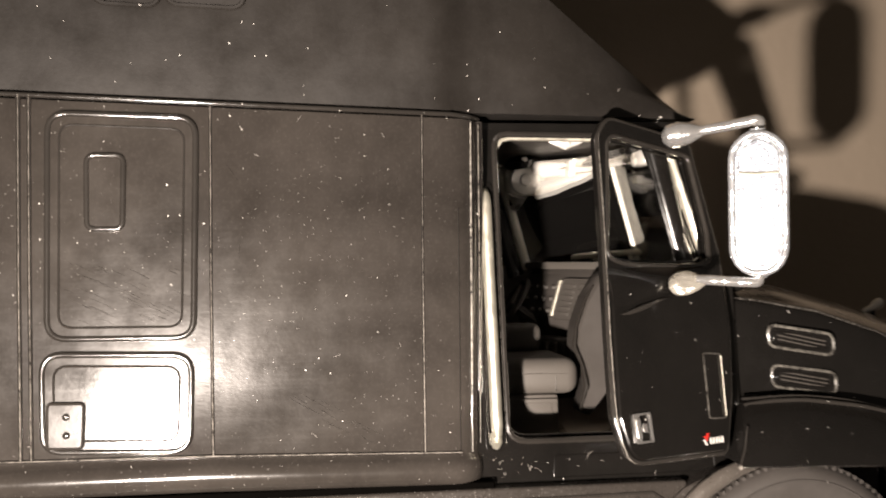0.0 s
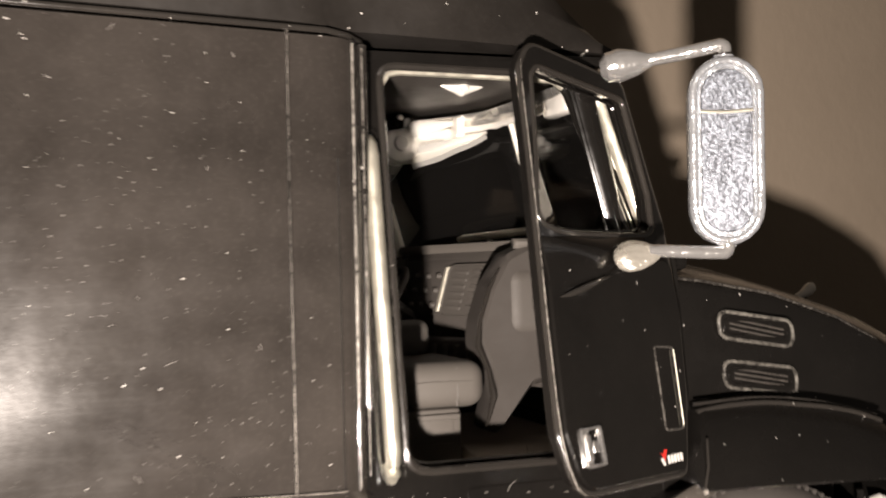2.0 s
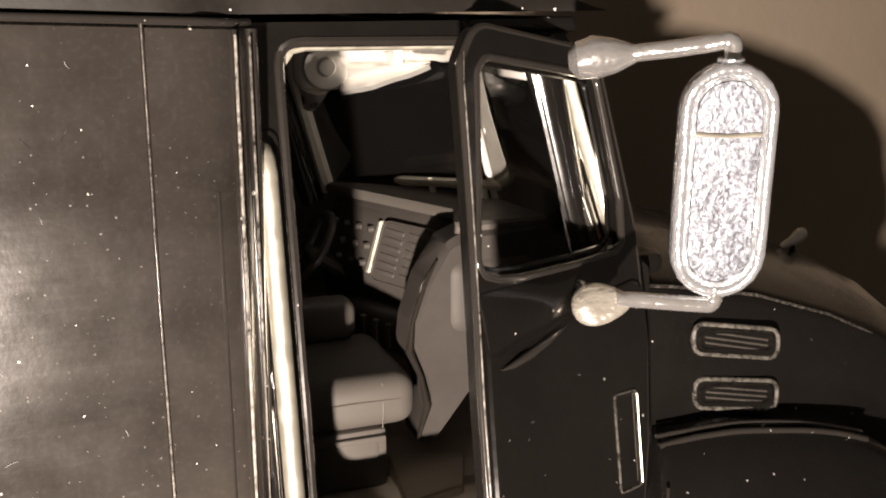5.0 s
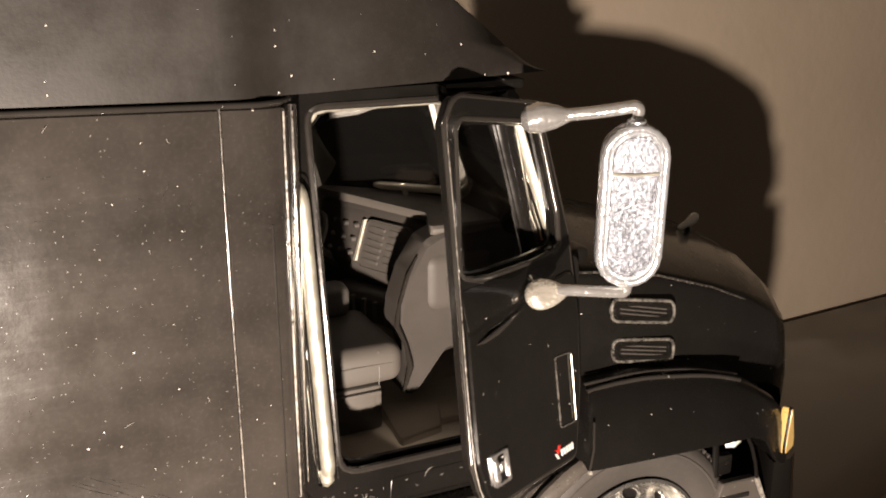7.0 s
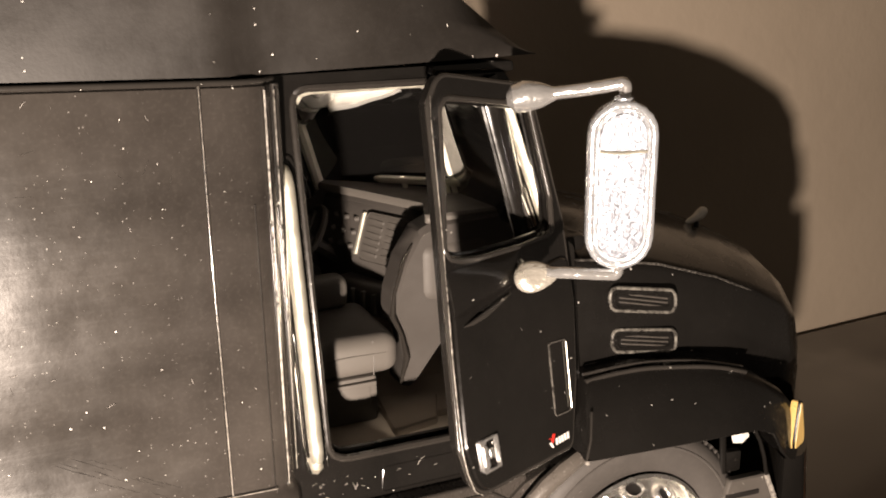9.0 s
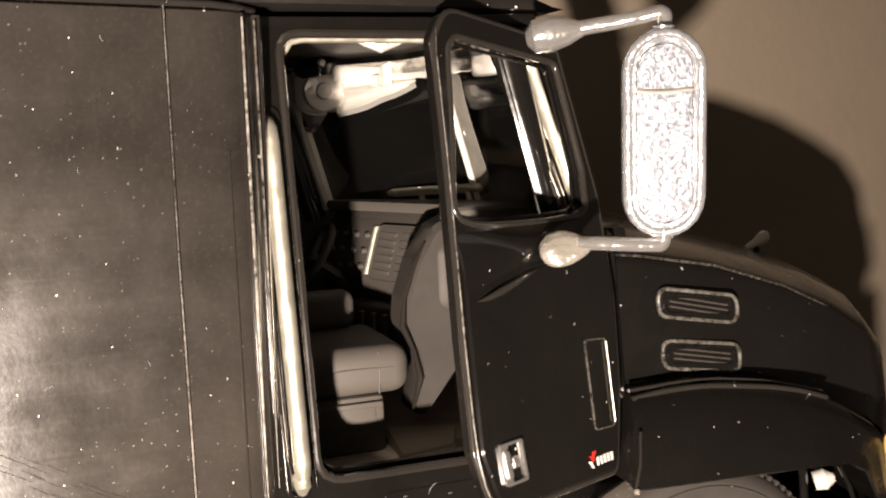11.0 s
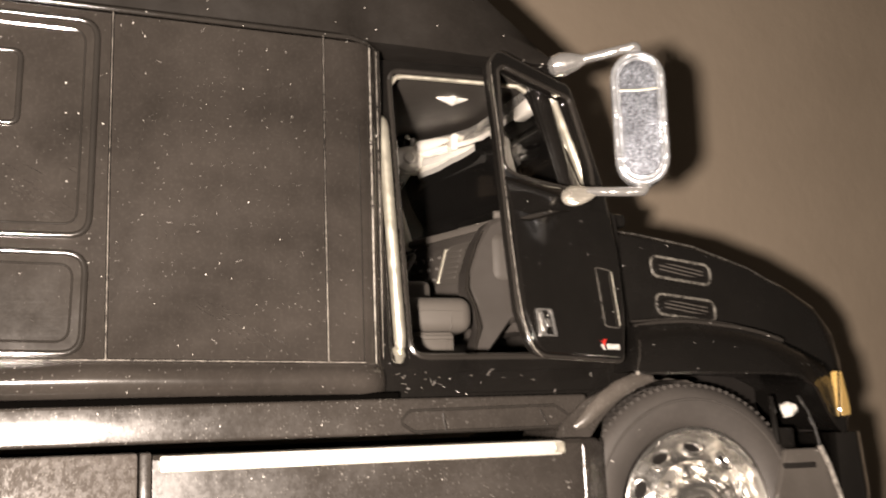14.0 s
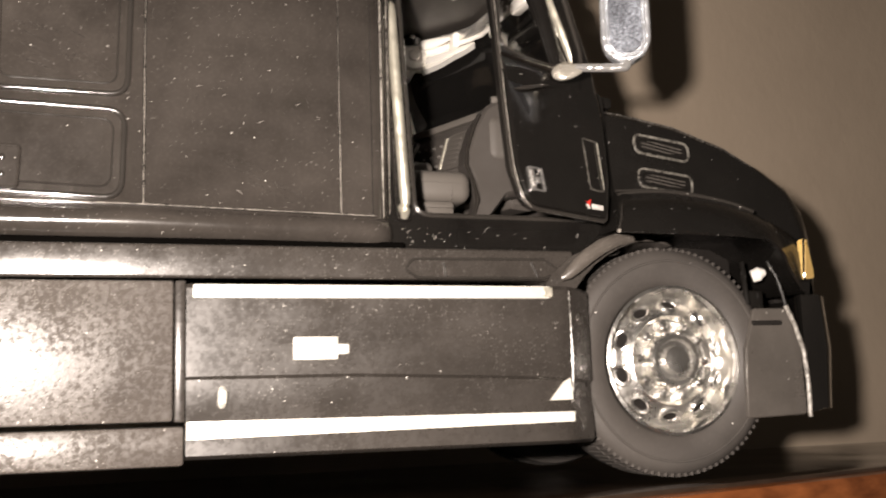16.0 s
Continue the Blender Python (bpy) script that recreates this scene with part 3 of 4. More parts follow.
part("head_block", rbox((1.60, .88, 1.09), (1.635, .96, 1.17), .01, 2), PEARL, head)
part("head_block", rbox((1.74, .24, 1.09), (1.80, .42, 1.16), .015, 2), PEARL, head)
far_pane = part("far_window", slab(rounded([(1.16, 1.19), (1.72, 1.18), (1.90, .67), (1.15, .66)], .04, 4), XZ, 1.545, 1.56, 0), DARKPANE, truck, "dark-tinted far door window")
far_pane.visible_shadow = False
# black pillars and screen surround outside the glass
for u in (-1.0, 1.0):
    part("pillar", tube([screen_pt(u, -.05) + Vector((-.075, 0, 0)), screen_pt(u, .5) + Vector((-.075, 0, 0)), screen_pt(u, 1.05) + Vector((-.075, 0, 0))], [.045, .04, .04], 10, None, .55), GLOSS, truck)
    part("pillar_bead", tube([screen_pt(u, v) + Vector((-.115, -.01, 0)) for v in (0, .5, 1.0)], .008, 6), GLOSS, truck)
part("brow", rbox((1.55, .14, 1.215), (1.84, 1.56, 1.252), .012), GLOSS, truck)
part("cowl", rbox((1.99, .16, .56), (2.14, 1.50, .625), .025), HOODP, truck)
# clear plastic fixing tab under the ceiling: a screw boss and a tapered plate
boss = part("screw_boss", rbox((1.335, 1.06, 1.010), (1.525, 1.14, 1.165), .050, 4), PEARL, truck, "clear plastic screw boss under the ceiling")
part("boss_ring", tube([(1.430, 1.064, 1.086), (1.430, 1.050, 1.086), (1.430, 1.046, 1.086)], [.078, .070, .054], 20), CRYSTAL, boss)
part("boss_screw", tube([(1.430, 1.047, 1.086), (1.430, 1.036, 1.086)], [.034, .026], 12), CRYSTAL, boss)
part("boss_collar", tube([(1.41, 1.10, 1.205), (1.415, 1.10, 1.175), (1.42, 1.10, 1.14)], [.05, .085, .07], 14), GLOSS, boss)
part("collar_stud", tube([(1.420, 1.03, 1.182), (1.420, 1.015, 1.182)], [.018, .010], 8), PEARL, boss)
rows = []
for k in range(9):
    t = k / 8
    x, y = 1.49 + .225 * t, 1.09 - .23 * t
    zt, zb = 1.112 + .010 * t + .002 * math.sin(k * 2.1), .990 + .092 * t ** 1.3 + .002 * math.sin(k * 1.7)
    rows.append([(x, y, zt), (x - .012, y - .022, zt - (zt - zb) * .3), (x, y - .004, zt - (zt - zb) * .55), (x - .016, y - .028, zb + .015), (x, y, zb), (x + .012, y + .03, (zt + zb) / 2)])
part("boss_plate", loft(rows), CRYSTAL, boss, "tapered clear plastic plate")
part("boss_foot", tube([(1.40, 1.10, 1.02), (1.395, 1.12, .98), (1.39, 1.14, .95)], [.05, .035, .02], 10), GLASSY, boss)
cl = part("ceiling_lamp", tube([(1.40, .48, 1.207), (1.42, .48, 1.205), (1.445, .48, 1.202), (1.475, .48, 1.198), (1.505, .48, 1.202), (1.53, .48, 1.205), (1.55, .48, 1.207)], [.004, .012, .018, .028, .018, .012, .004], 10), PEARL, truck, "small bright ceiling lamp")
part("lamp_stud", tube([(1.475, .46, 1.20), (1.475, .445, 1.190)], [.022, .010], 8), PEARL, cl)


# cab fittings: seats, dash, wheel
def seat(y0, y1, nm):
    s = part(nm, rbox((1.11, y0, .135), (1.492, y1, .288), .055, 5), GREY, truck, "grey moulded seat with a thick cushion")
    part("seat_base", rbox((1.12, y0 + .01, -.041), (1.405, y1 - .03, .14), .02, 2), GREY, s)
    part("base_panel", rbox((1.16, y0 + .004, .025), (1.375, y0 + .02, .110), .008, 2), GREY, s)
    part("backrest", rbox((1.06, y0 + .01, .25), (1.17, y1 - .01, .86), .045, 4), GREY, s)
    part("seam", tube([(1.17, y0 - .001, .222), (1.30, y0 - .002, .226), (1.44, y0 + .001, .222)], .0025, 6), GREY, s)
    part("seam", tube([(1.385, y0 - .001, .145), (1.388, y0 - .002, .20), (1.39, y0 + .012, .270)], .002, 6), GREY, s)
    part("base_ledge", rbox((1.13, y0 - .004, .104), (1.395, y0 + .03, .122), .006, 2), GREY, s)
    part("armrest", rbox((1.15, y1 - .10, .285), (1.415, y1 + .02, .410), .035, 4), GREY, s)
    return s


seat(.36, .80, "passenger_seat")
seat(1.08, 1.46, "driver_seat")
# dashboard: a top shelf, a sloping face and a blade-shaped near end
DP = [(1.95, .67), (1.68, .665), (1.61, .635), (1.540, .53), (1.498, .41), (1.490, .33), (1.528, .25), (1.548, .16), (1.512, .045), (1.560, .032), (1.690, .185), (2.0, .24), (2.0, .66)]
DE = [.02, .03, .06, .08, .10, .08, .10, .10, .02, .02, .04, .02, .02]
dash = part("dashboard", slab(rounded(DP, DE, 6), XZ, .43, .58, .022), DASH, truck, "dark grey moulded dashboard with raised dials and switches")
FACE = [(1.96, .67), (1.70, .665), (1.668, .63), (1.640, .54), (1.606, .42), (1.625, .36), (1.645, .22), (1.70, .16), (1.80, .15), (2.0, .20), (2.0, .66)]
part("dash_face", slab(rounded(FACE, .03, 5), lambda a, b, n: Vector((a - .021 - .45 * (n - .80), n, b)), .575, 1.20, .02), DASH, dash)
shelf = rounded([(1.63, .44), (1.70, .62), (1.54, 1.0), (1.45, 1.2), (1.49, 1.24), (1.62, 1.12), (1.76, .99), (1.87, .82), (1.91, .70), (1.95, .44)], .02, 3)
part("dash_shelf", slab(shelf, lambda a, b, n: Vector((a, b, n)), .652, .685, .010), GREY, dash, "lighter grey dashboard shelf")
part("end_shoulder", rbox((1.590, .418, .345), (1.90, .50, .60), .060, 5), DASHM, dash)
part("shoulder_cap", tube([(1.74, .425, .47), (1.74, .412, .47), (1.74, .408, .47)], [.060, .056, .030], 20), DASHM, dash)
part("dash_end_ridge", tube([(1.575, .435, .585), (1.535, .428, .52), (1.497, .426, .41), (1.488, .426, .33), (1.522, .426, .25), (1.540, .426, .16), (1.512, .428, .06)], [.003, .008, .007, .012, .008, .013, .005], 8), ROLL, dash, "polished edge")


def FACEP(y, z, n):
    """A point of the dashboard's face, which leans towards the seats at its foot and sweeps back on the far side; n: outwards."""
    return Vector((1.585 + (z - .42) * .283 - .45 * (y - .80) - n, y, z))


panel = part("dial_panel", slab(rounded([(.70, .605), (.91, .605), (.91, .415), (.70, .415)], .03, 4), FACEP, -.01, .018, .006), DASHM, dash)
part("panel_rim", rim_line(rounded([(.70, .605), (.91, .605), (.91, .415), (.70, .415)], .03, 4), FACEP, .016, .004, 6), DASHM, panel)
for i in range(2):
    for k in range(6):
        y, z = .712 + i * .100, .436 + k * .026
        part("louvre", slab(rounded([(y, z + .015), (y + .082, z + .019), (y + .082, z + .004), (y, z)], .005, 3), FACEP, .012, .021, .003), DASHM, panel)
# pale metal bars stand in for highlight streaks on the dash ridges
for y, z0, z1, mt in ((.93, .430, .60, BAR), (.675, .465, .575, BAR)):
    part("glint_bar", slab(rounded([(y - .0045, z1), (y + .0045, z1), (y + .006, z0), (y - .006, z0)], .004, 3), FACEP, -.005, .017, .003), mt, dash, "pale bar in place of a ridge highlight")
for i in range(4):
    y = .975 + i * .055
    for k in range(3):
        part("dial", tube([FACEP(y, .455 + k * .055, -.004), FACEP(y, .455 + k * .055, .014)], [.014, .010], 10), DASHM, dash)
part("knee_stud", tube([FACEP(.66, .43, 0), FACEP(.66, .43, .03)], [.020, .012], 8), EDGE, dash)
POD = Matrix.Translation((1.60, .72, 0)) @ Matrix.Rotation(radians(22), 4, "Z") @ Matrix.Translation((-1.60, -.72, 0))
pod = part("control_pod", rbox((1.535, .64, .205), (1.70, 1.05, .335), .045, 4, POD), DASH, truck, "ribbed dark grey control pod")
for i in range(4):
    part("rib", rbox((1.526, .685 + i * .065, .235), (1.548, .708 + i * .065, .315), .006, 2, POD), GREY, pod)
# steering wheel before the driver's seat
hubm = Matrix.Translation((1.36, 1.10, .48)) @ Matrix.Rotation(radians(-55), 4, "Y")
ring = [hubm @ Vector((.14 * math.cos(a * math.pi / 14), .14 * math.sin(a * math.pi / 14), 0)) for a in range(29)]
sw = part("steering_wheel", tube(ring, .014, 8), DASH, truck, "dark grey three-spoke steering wheel")
for k in range(3):
    a = k * 2 * math.pi / 3 + .5
    part("spoke", tube([hubm @ Vector((0, 0, 0)), hubm @ Vector((.13 * math.cos(a), .13 * math.sin(a), 0))], .012, 6), DASH, sw)
part("steering_column", tube([(1.36, 1.10, .48), (1.50, 1.08, .38)], .028, 8), DASH, sw)
# pale bar with short posts on the shelf
rail = part("shelf_rail", tube([(1.655, 1.045, .708), (1.67, 1.02, .710), (1.93, .65, .734), (1.953, .60, .735)], [.010, .016, .016, .010], 8), BAR, truck, "pale plastic rail on the dashboard shelf")
for y, x in ((.93, 1.735), (.76, 1.85)):
    part("rail_post", tube([(x, y, .73), (x + .008, y - .01, .68)], .011, 6), BAR, rail)

# ---- the open door ----
CA, SA = math.cos(radians(24)), math.sin(radians(24))
LEAN = .20


def DOOR(s, z, n):
    """s: from the hinge edge backwards, n: inwards from the outer skin, which leans in towards the roof."""
    n += LEAN * (z - .337)
    return Vector((1.98 - s * CA - n * SA, -.015 - s * SA + n * CA, z))


d_out = [(.03, 1.165), (.445, 1.240), (.508, 1.160), (.535, .87), (.566, .60), (.588, .42), (.616, .14), (.582, -.024), (.09, -.036), (.02, .17), (-.03, .43), (-.038, .72)]
d_hole = [(.040, 1.108), (.432, 1.172), (.466, 1.140), (.507, .90), (.543, .735), (.528, .702), (.48, .686), (.40, .677), (.20, .670), (.06, .672), (.018, .690), (.004, .80)]
DO = rounded(d_out, [.04, .07, .06, .06, .06, .06, .06, .09, .03, .06, .06, .06], 6)
DH = rounded(d_hole, [.035, .04, .03, .04, .05, .03, .03, .03, .03, .03, .04, .05], 6)
door = part("open_door", slab(DO, DOOR, 0, .045, 0, DH), GLOSS, truck, "glossy black cab door standing open with its window frame")
part("edge_bead", rim_line(DO, DOOR, .009, .010, 12), RARE, door)
# pale strip that carries the rear edge's torch highlight in its colour
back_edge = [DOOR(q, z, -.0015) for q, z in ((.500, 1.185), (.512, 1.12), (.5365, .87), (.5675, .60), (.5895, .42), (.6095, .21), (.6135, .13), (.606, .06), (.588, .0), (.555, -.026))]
part("edge_glint", tube(back_edge, [.0006, .0018, .002, .0018, .0024, .002, .0024, .002, .0018, .0006], 8), VENTM, door, "pale painted glint down the rear edge")
part("window_bead", rim_line(DH, DOOR, .006, .011, 12), RARE, door)
part("window_seal", rim_line([(p[0] * .94 + .27 * .06, p[1] * .94 + .91 * .06) for p in DH], DOOR, .036, .006, 6), GLOSS, door)
# lower skin stands a little proud; belt swelling runs to the mirror's foot
sk = rounded([(.560, .56), (.580, .40), (.606, .14), (.570, -.014), (.100, -.024), (.032, .18), (-.018, .43), (-.022, .60)], [.03, .05, .06, .08, .03, .06, .06, .04], 6)
part("door_skin", slab(sk, DOOR, .004, -.012, .006), GLOSS, door)
belt = []
for k in range(13):
    t = k / 12
    s0 = .562 - .48 * t
    zb, up = .500 + .085 * t ** 1.3, .668
    out = .014 + .026 * math.sin(math.pi * min(t * 1.1, 1)) ** 2
    belt.append([DOOR(s0, zb + (up - zb) * q, -.003 - out * math.sin(math.pi * q) ** .8) for q in (0, .08, .2, .35, .5, .65, .8, .92, 1)])
bm = loft(belt)
part("belt_swelling", bm, GLOSS, door)
part("belt_ridge", tube([DOOR(.530, .500, -.014), DOOR(.50, .505, -.020), DOOR(.45, .518, -.027), DOOR(.39, .535, -.031), DOOR(.34, .548, -.030), DOOR(.31, .553, -.026)], [.002, .008, .011, .009, .006, .002], 12), RARE, door)
ho = rounded([(.470, .150), (.552, .150), (.552, .046), (.470, .046)], .008, 3)
hi = rounded([(.477, .143), (.527, .143), (.527, .053), (.477, .053)], .005, 3)
hd = part("door_handle", slab(ho, DOOR, -.008, -.022, 0, hi), HANDLE, door, "chrome door handle with a black recess")
part("paddle", slab(rounded([(.479, .141), (.525, .141), (.525, .055), (.479, .055)], .005, 3), DOOR, -.008, -.014, .002), GLOSS, hd)
part("handle_bar", slab(rounded([(.530, .134), (.546, .134), (.546, .064), (.530, .064)], .006, 3), DOOR, -.020, -.030, .003), HANDLE, hd)
part("handle_pin", slab(rounded([(.490, .112), (.514, .112), (.514, .082), (.490, .082)], .004, 2), DOOR, -.012, -.019, .002), HANDLE, hd)
ro = rounded([(.060, .332), (.150, .340), (.170, .100), (.084, .094)], .012, 3)
fr = part("side_marker_frame", rim_line(ro, DOOR, -.013, .0036, 8), GLINT, door, "thin raised frame on the door skin")
part("marker_edge", tube([DOOR(.064, .325, -.019), DOOR(.086, .105, -.019)], .0018, 6), BAR, fr)
# badge: a red tick and plain white bars
bg = part("badge_tick", slab([(.226, .040), (.214, .040), (.204, .020), (.186, .048), (.198, .048), (.204, .036)], DOOR, -.012, -.015), RED, door, "small red tick with pale bars beside it")
part("badge_tip", slab([(.222, .026), (.212, .026), (.203, .006), (.210, .006)], DOOR, -.012, -.0152), WHITE, bg)
for i in range(5):
    q = .186 - i * .0155
    part("badge_bar", slab([(q, .030), (q - .0075, .030), (q - .0065, .008), (q + .001, .008)], DOOR, -.012, -.015), WHITE, bg)
# inside of the door
part("door_lining", slab(rounded([(.545, .55), (.585, .15), (.52, .0), (.11, .0), (.04, .24), (-.0, .56)], [.03, .05, .07, .03, .05, .05], 5), DOOR, .046, .070, .008), DASH, door)
part("hinge", tube([DOOR(.04, .12, .04), DOOR(.01, .12, .09), (2.03, .12, .12)], .022, 8), GLOSS, door)
part("hinge", tube([DOOR(-.02, .42, .04), DOOR(-.03, .42, .09), (2.03, .15, .42)], .022, 8), GLOSS, door)

# ---- the mirror on the door ----
MN = Vector((-.40, -.917, 0)).normalized()
MS = Vector((.917, -.40, 0)).normalized()
MC = Vector((1.992, -.268, .897))


def MIR(a, b, n):
    return MC + MS * a + Vector((0, 0, b)) + MN * (n + .09 * b)


def capsule(hw, hh, seg=10):
    out = []
    for k in range(seg + 1):
        a = math.pi * k / seg
        out.append((hw * math.cos(a), hh - hw + hw * math.sin(a)))
    for k in range(seg + 1):
        a = math.pi + math.pi * k / seg
        out.append((hw * math.cos(a), -hh + hw + hw * math.sin(a)))
    return out


mir = part("wing_mirror", slab(capsule(.104, .265), MIR, -.035, .03, .012), RIMP, truck, "silver-faced capsule wing mirror in a clear plastic rim")
part("mirror_back", slab(capsule(.098, .258), MIR, -.06, -.034, .015), CHROME, mir)
part("rim", rim_line(capsule(.092, .253), MIR, .028, .014, 10), RIMP, mir, "clear plastic rim")
part("inner_rim", rim_line(capsule(.074, .232), MIR, .032, .0038, 6), RIMP, mir)
part("mirror_face", slab(capsule(.070, .228), MIR, .026, .0345, .002), SPARKLE, mir, "silvery foil mirror face")
part("divider", tube([MIR(-.072, .112, .036), MIR(0, .108, .038), MIR(.072, .112, .036)], .005, 6), BAR, mir)
top_arm = [(1.765, -.125, 1.172), (1.81, -.150, 1.176), (1.91, -.215, 1.190), (1.995, -.262, 1.207), (2.003, -.268, 1.20), (2.000, -.268, 1.15)]
arm = part("upper_arm", tube(bend(top_arm, .04), .020, 10), CHROME, mir, "chrome upper mirror arm")
part("arm_knob", tube([(1.700, -.085, 1.160), (1.715, -.094, 1.162), (1.750, -.110, 1.168), (1.79, -.137, 1.172), (1.825, -.158, 1.176)], [.022, .043, .050, .038, .020], 16), CHROME, arm)
low_arm = [(1.785, -.180, .622), (1.83, -.195, .620), (1.91, -.230, .614), (1.985, -.265, .610), (1.992, -.268, .62), (1.992, -.268, .652)]
arm = part("lower_arm", tube(bend(low_arm, .03), .019, 12), CHROME, mir, "chrome lower mirror arm")
bm = bmesh.new()
bmesh.ops.create_uvsphere(bm, u_segments=24, v_segments=14, radius=1)
along, up2 = Vector((.93, -.36, .08)).normalized(), Vector((.15, .515, .857)).normalized()
thick = along.cross(up2).normalized()
for v in bm.verts:
    c = v.co.copy()
    taper = 1 - .32 * c.x
    v.co = Vector((1.758, -.166, .610)) + along * c.x * .070 + up2 * c.y * .050 * taper + thick * c.z * .024 * taper
part("arm_knob", bm, KNOB, arm, "pale clear-plastic knob")
part("knob_foot", tube([(1.735, -.150, .612), (1.740, -.11, .612), (1.745, -.07, .612)], [.022, .030, .036], 12), GLOSS, arm)
for z in (.648, 1.150):
    part("neck", tube([MIR(0, z - MC.z - .02, 0), MIR(0, z - MC.z + .02, 0)], [.03, .03], 10), RIMP, mir)

# ---- bonnet, wing, bumper ----


def hood_row(x, zt, zc, zb, y0):
    """A cross section of the bonnet: lower edge, crease, top; both sides."""
    half = [(x, y0, zb), (x, y0 - .015, zb + (zc - zb) * .5), (x, y0 + .012, zc - .025), (x, y0 + .03, zc), (x, y0 + .07, zc + .018), (x, y0 + .22, zt - .03), (x, y0 + .42, zt), ]
    full = half + [(x, YC, zt + .035)] + [(a, 2 * YC - b2, c) for a, b2, c in reversed(half)]
    k = max(0, min(1, (x - 2.7) / .5)) * .24
    return [(a + k * max(0, 1 - ((b2 - YC) / .62) ** 2), b2, c + .02 * max(0, 1 - ((b2 - YC) / .5) ** 2)) for a, b2, c in full]


rows = [hood_row(2.06, .60, .52, -.05, .20), hood_row(2.2, .585, .505, -.05, .20), hood_row(2.5, .535, .455, -.05, .21), hood_row(2.8, .45, .365, -.06, .23), hood_row(3.0, .37, .28, -.08, .26), hood_row(3.15, .28, .19, -.12, .31), hood_row(3.24, .19, .09, -.2, .37), hood_row(3.285, .06, -.02, -.3, .43), hood_row(3.295, -.1, -.15, -.5, .46)]
placing.append(front_end)
hood = part("bonnet", loft(rows), HOODP, truck, "black sloping bonnet with a sharp crease along each side")
part("crease_bead", tube([(2.06, .222, .523), (2.2, .225, .508), (2.5, .235, .458), (2.8, .255, .368), (3.0, .285, .283), (3.15, .335, .19)], .0048, 6), GLINT, hood)
for k, (x0, x1, z0, z1) in enumerate(((2.250, 2.550, .366, .321), (2.264, 2.560, .203, .166))):
    yv = .200
    o = rounded([(x0, z0 + .044), (x1, z1 + .044), (x1 + .008, z1 - .044), (x0 + .008, z0 - .044)], .04, 6)
    vt = part("bonnet_vent", slab(o, XZ, yv + .02, yv - .014, .008), HOODP, hood, "capsule-shaped raised bonnet vent with a shiny rim")
    part("vent_rim", rim_line(o, XZ, yv - .012, .0070, 8), VENTR, vt)
    for d in (-.016, .0, .016):
        part("vent_rib", tube([(x0 + .045, yv - .013, z0 + d), (x1 - .035, yv - .013, z1 + d)], .0035, 8), WORN, vt)
    part("vent_slot", rim_line([(p[0] * .86 + (x0 + x1) * .07, p[1] * .62 + (z0 + z1) / 2 * .38) for p in o], XZ, yv - .015, .006, 6), GLOSS, vt)
# ornament
placing.append(as_is)
orn = part("bonnet_ornament", tube([(2.985, .725, .432), (3.0, .724, .438), (3.03, .721, .450), (3.055, .719, .466), (3.072, .717, .482), (3.080, .716, .492)], [.008, .014, .018, .025, .022, .008], 12), PEARL, truck, "small chrome ornament on the bonnet's nose")
part("ornament_foot", tube([(3.03, .721, .445), (3.04, .720, .415), (3.045, .72, .36)], [.016, .010, .014], 8), GLOSS, orn)
placing.pop()

# front wing: an arch over the wheel with a flat-topped shoulder
WX, WZ = 2.286, -.626


def wing(flip):
    """x of the top and of the lower edge, top height, lower edge height, how far the lower edge stands out."""
    st = [(2.085, 1.985, .10, -.100, -.092), (2.12, 2.02, .118, -.102, -.095), (2.36, 2.36, .127, -.106, -.095), (2.62, 2.62, .097, -.112, -.088), (2.80, 2.78, .053, -.122, -.07), (2.92, 2.88, .0, -.17, -.04), (3.02, 2.96, -.06, -.27, .0), (3.085, 3.03, -.13, -.33, .035), (3.115, 3.09, -.24, -.36, .06)]
    rows = []
    for xt, xb, zt, zb, yo in st:
        ys = .115 if xt < 3 else .10
        row = [(xt, .45, zt + .0), (xt, .17, zt + .002), (xt, ys + .015, zt - .004), (xt, ys - .02, zt - .018)]
        for k in (.25, .5, .75, .95):
            row.append((xt + (xb - xt) * k, ys - .02 + (yo - ys + .02) * k ** .8, zt - .018 + (zb - zt + .018) * k))
        row += [(xb, yo, zb), (xb, yo + .012, zb - .008), (xb + .0, yo + .04, zb + .006), (xb, .45, zb + .02)]
        rows.append([(p[0], p[1] if not flip else 2 * YC - p[1], p[2]) for p in row])
    return loft(rows)


w = part("front_wing", wing(False), HOODP, truck, "black front wing flaring out over the wheel")
part("wing_shoulder", tube(bend([(2.10, .108, .098), (2.20, .103, .112), (2.36, .098, .117), (2.62, .098, .087), (2.74, .099, .062), (2.84, .104, .03)], .12), .009, 10), RARE, w)
part("wing_shoulder", tube(bend([(2.10, .125, .120), (2.36, .125, .132), (2.62, .125, .102), (2.84, .125, .045)], .12), .006, 8), RARE, w)
part("wing_corner", tube([(1.985, -.090, -.098), (2.02, -.06, -.04), (2.06, -.0, .03)], .005, 8), RARE, w)
part("corner_dot", rbox((1.975, -.104, -.112), (1.992, -.088, -.096), .004, 1), VENTM, w)
part("far_wing", wing(True), HOODP, truck)
part("wheel_well", rbox((2.0, .40, -.9), (2.9, 1.40, .0), .02), UNDER, truck)
def CORNER(a, b2, n):
    return Vector((3.030 + a * .90 + n * .43, .030 + a * .43 - n * .90, b2))


lo = rounded([(.044, -.105), (.056, -.105), (.104, -.25), (.104, -.292), (.018, -.298), (.016, -.262)], .012, 3)
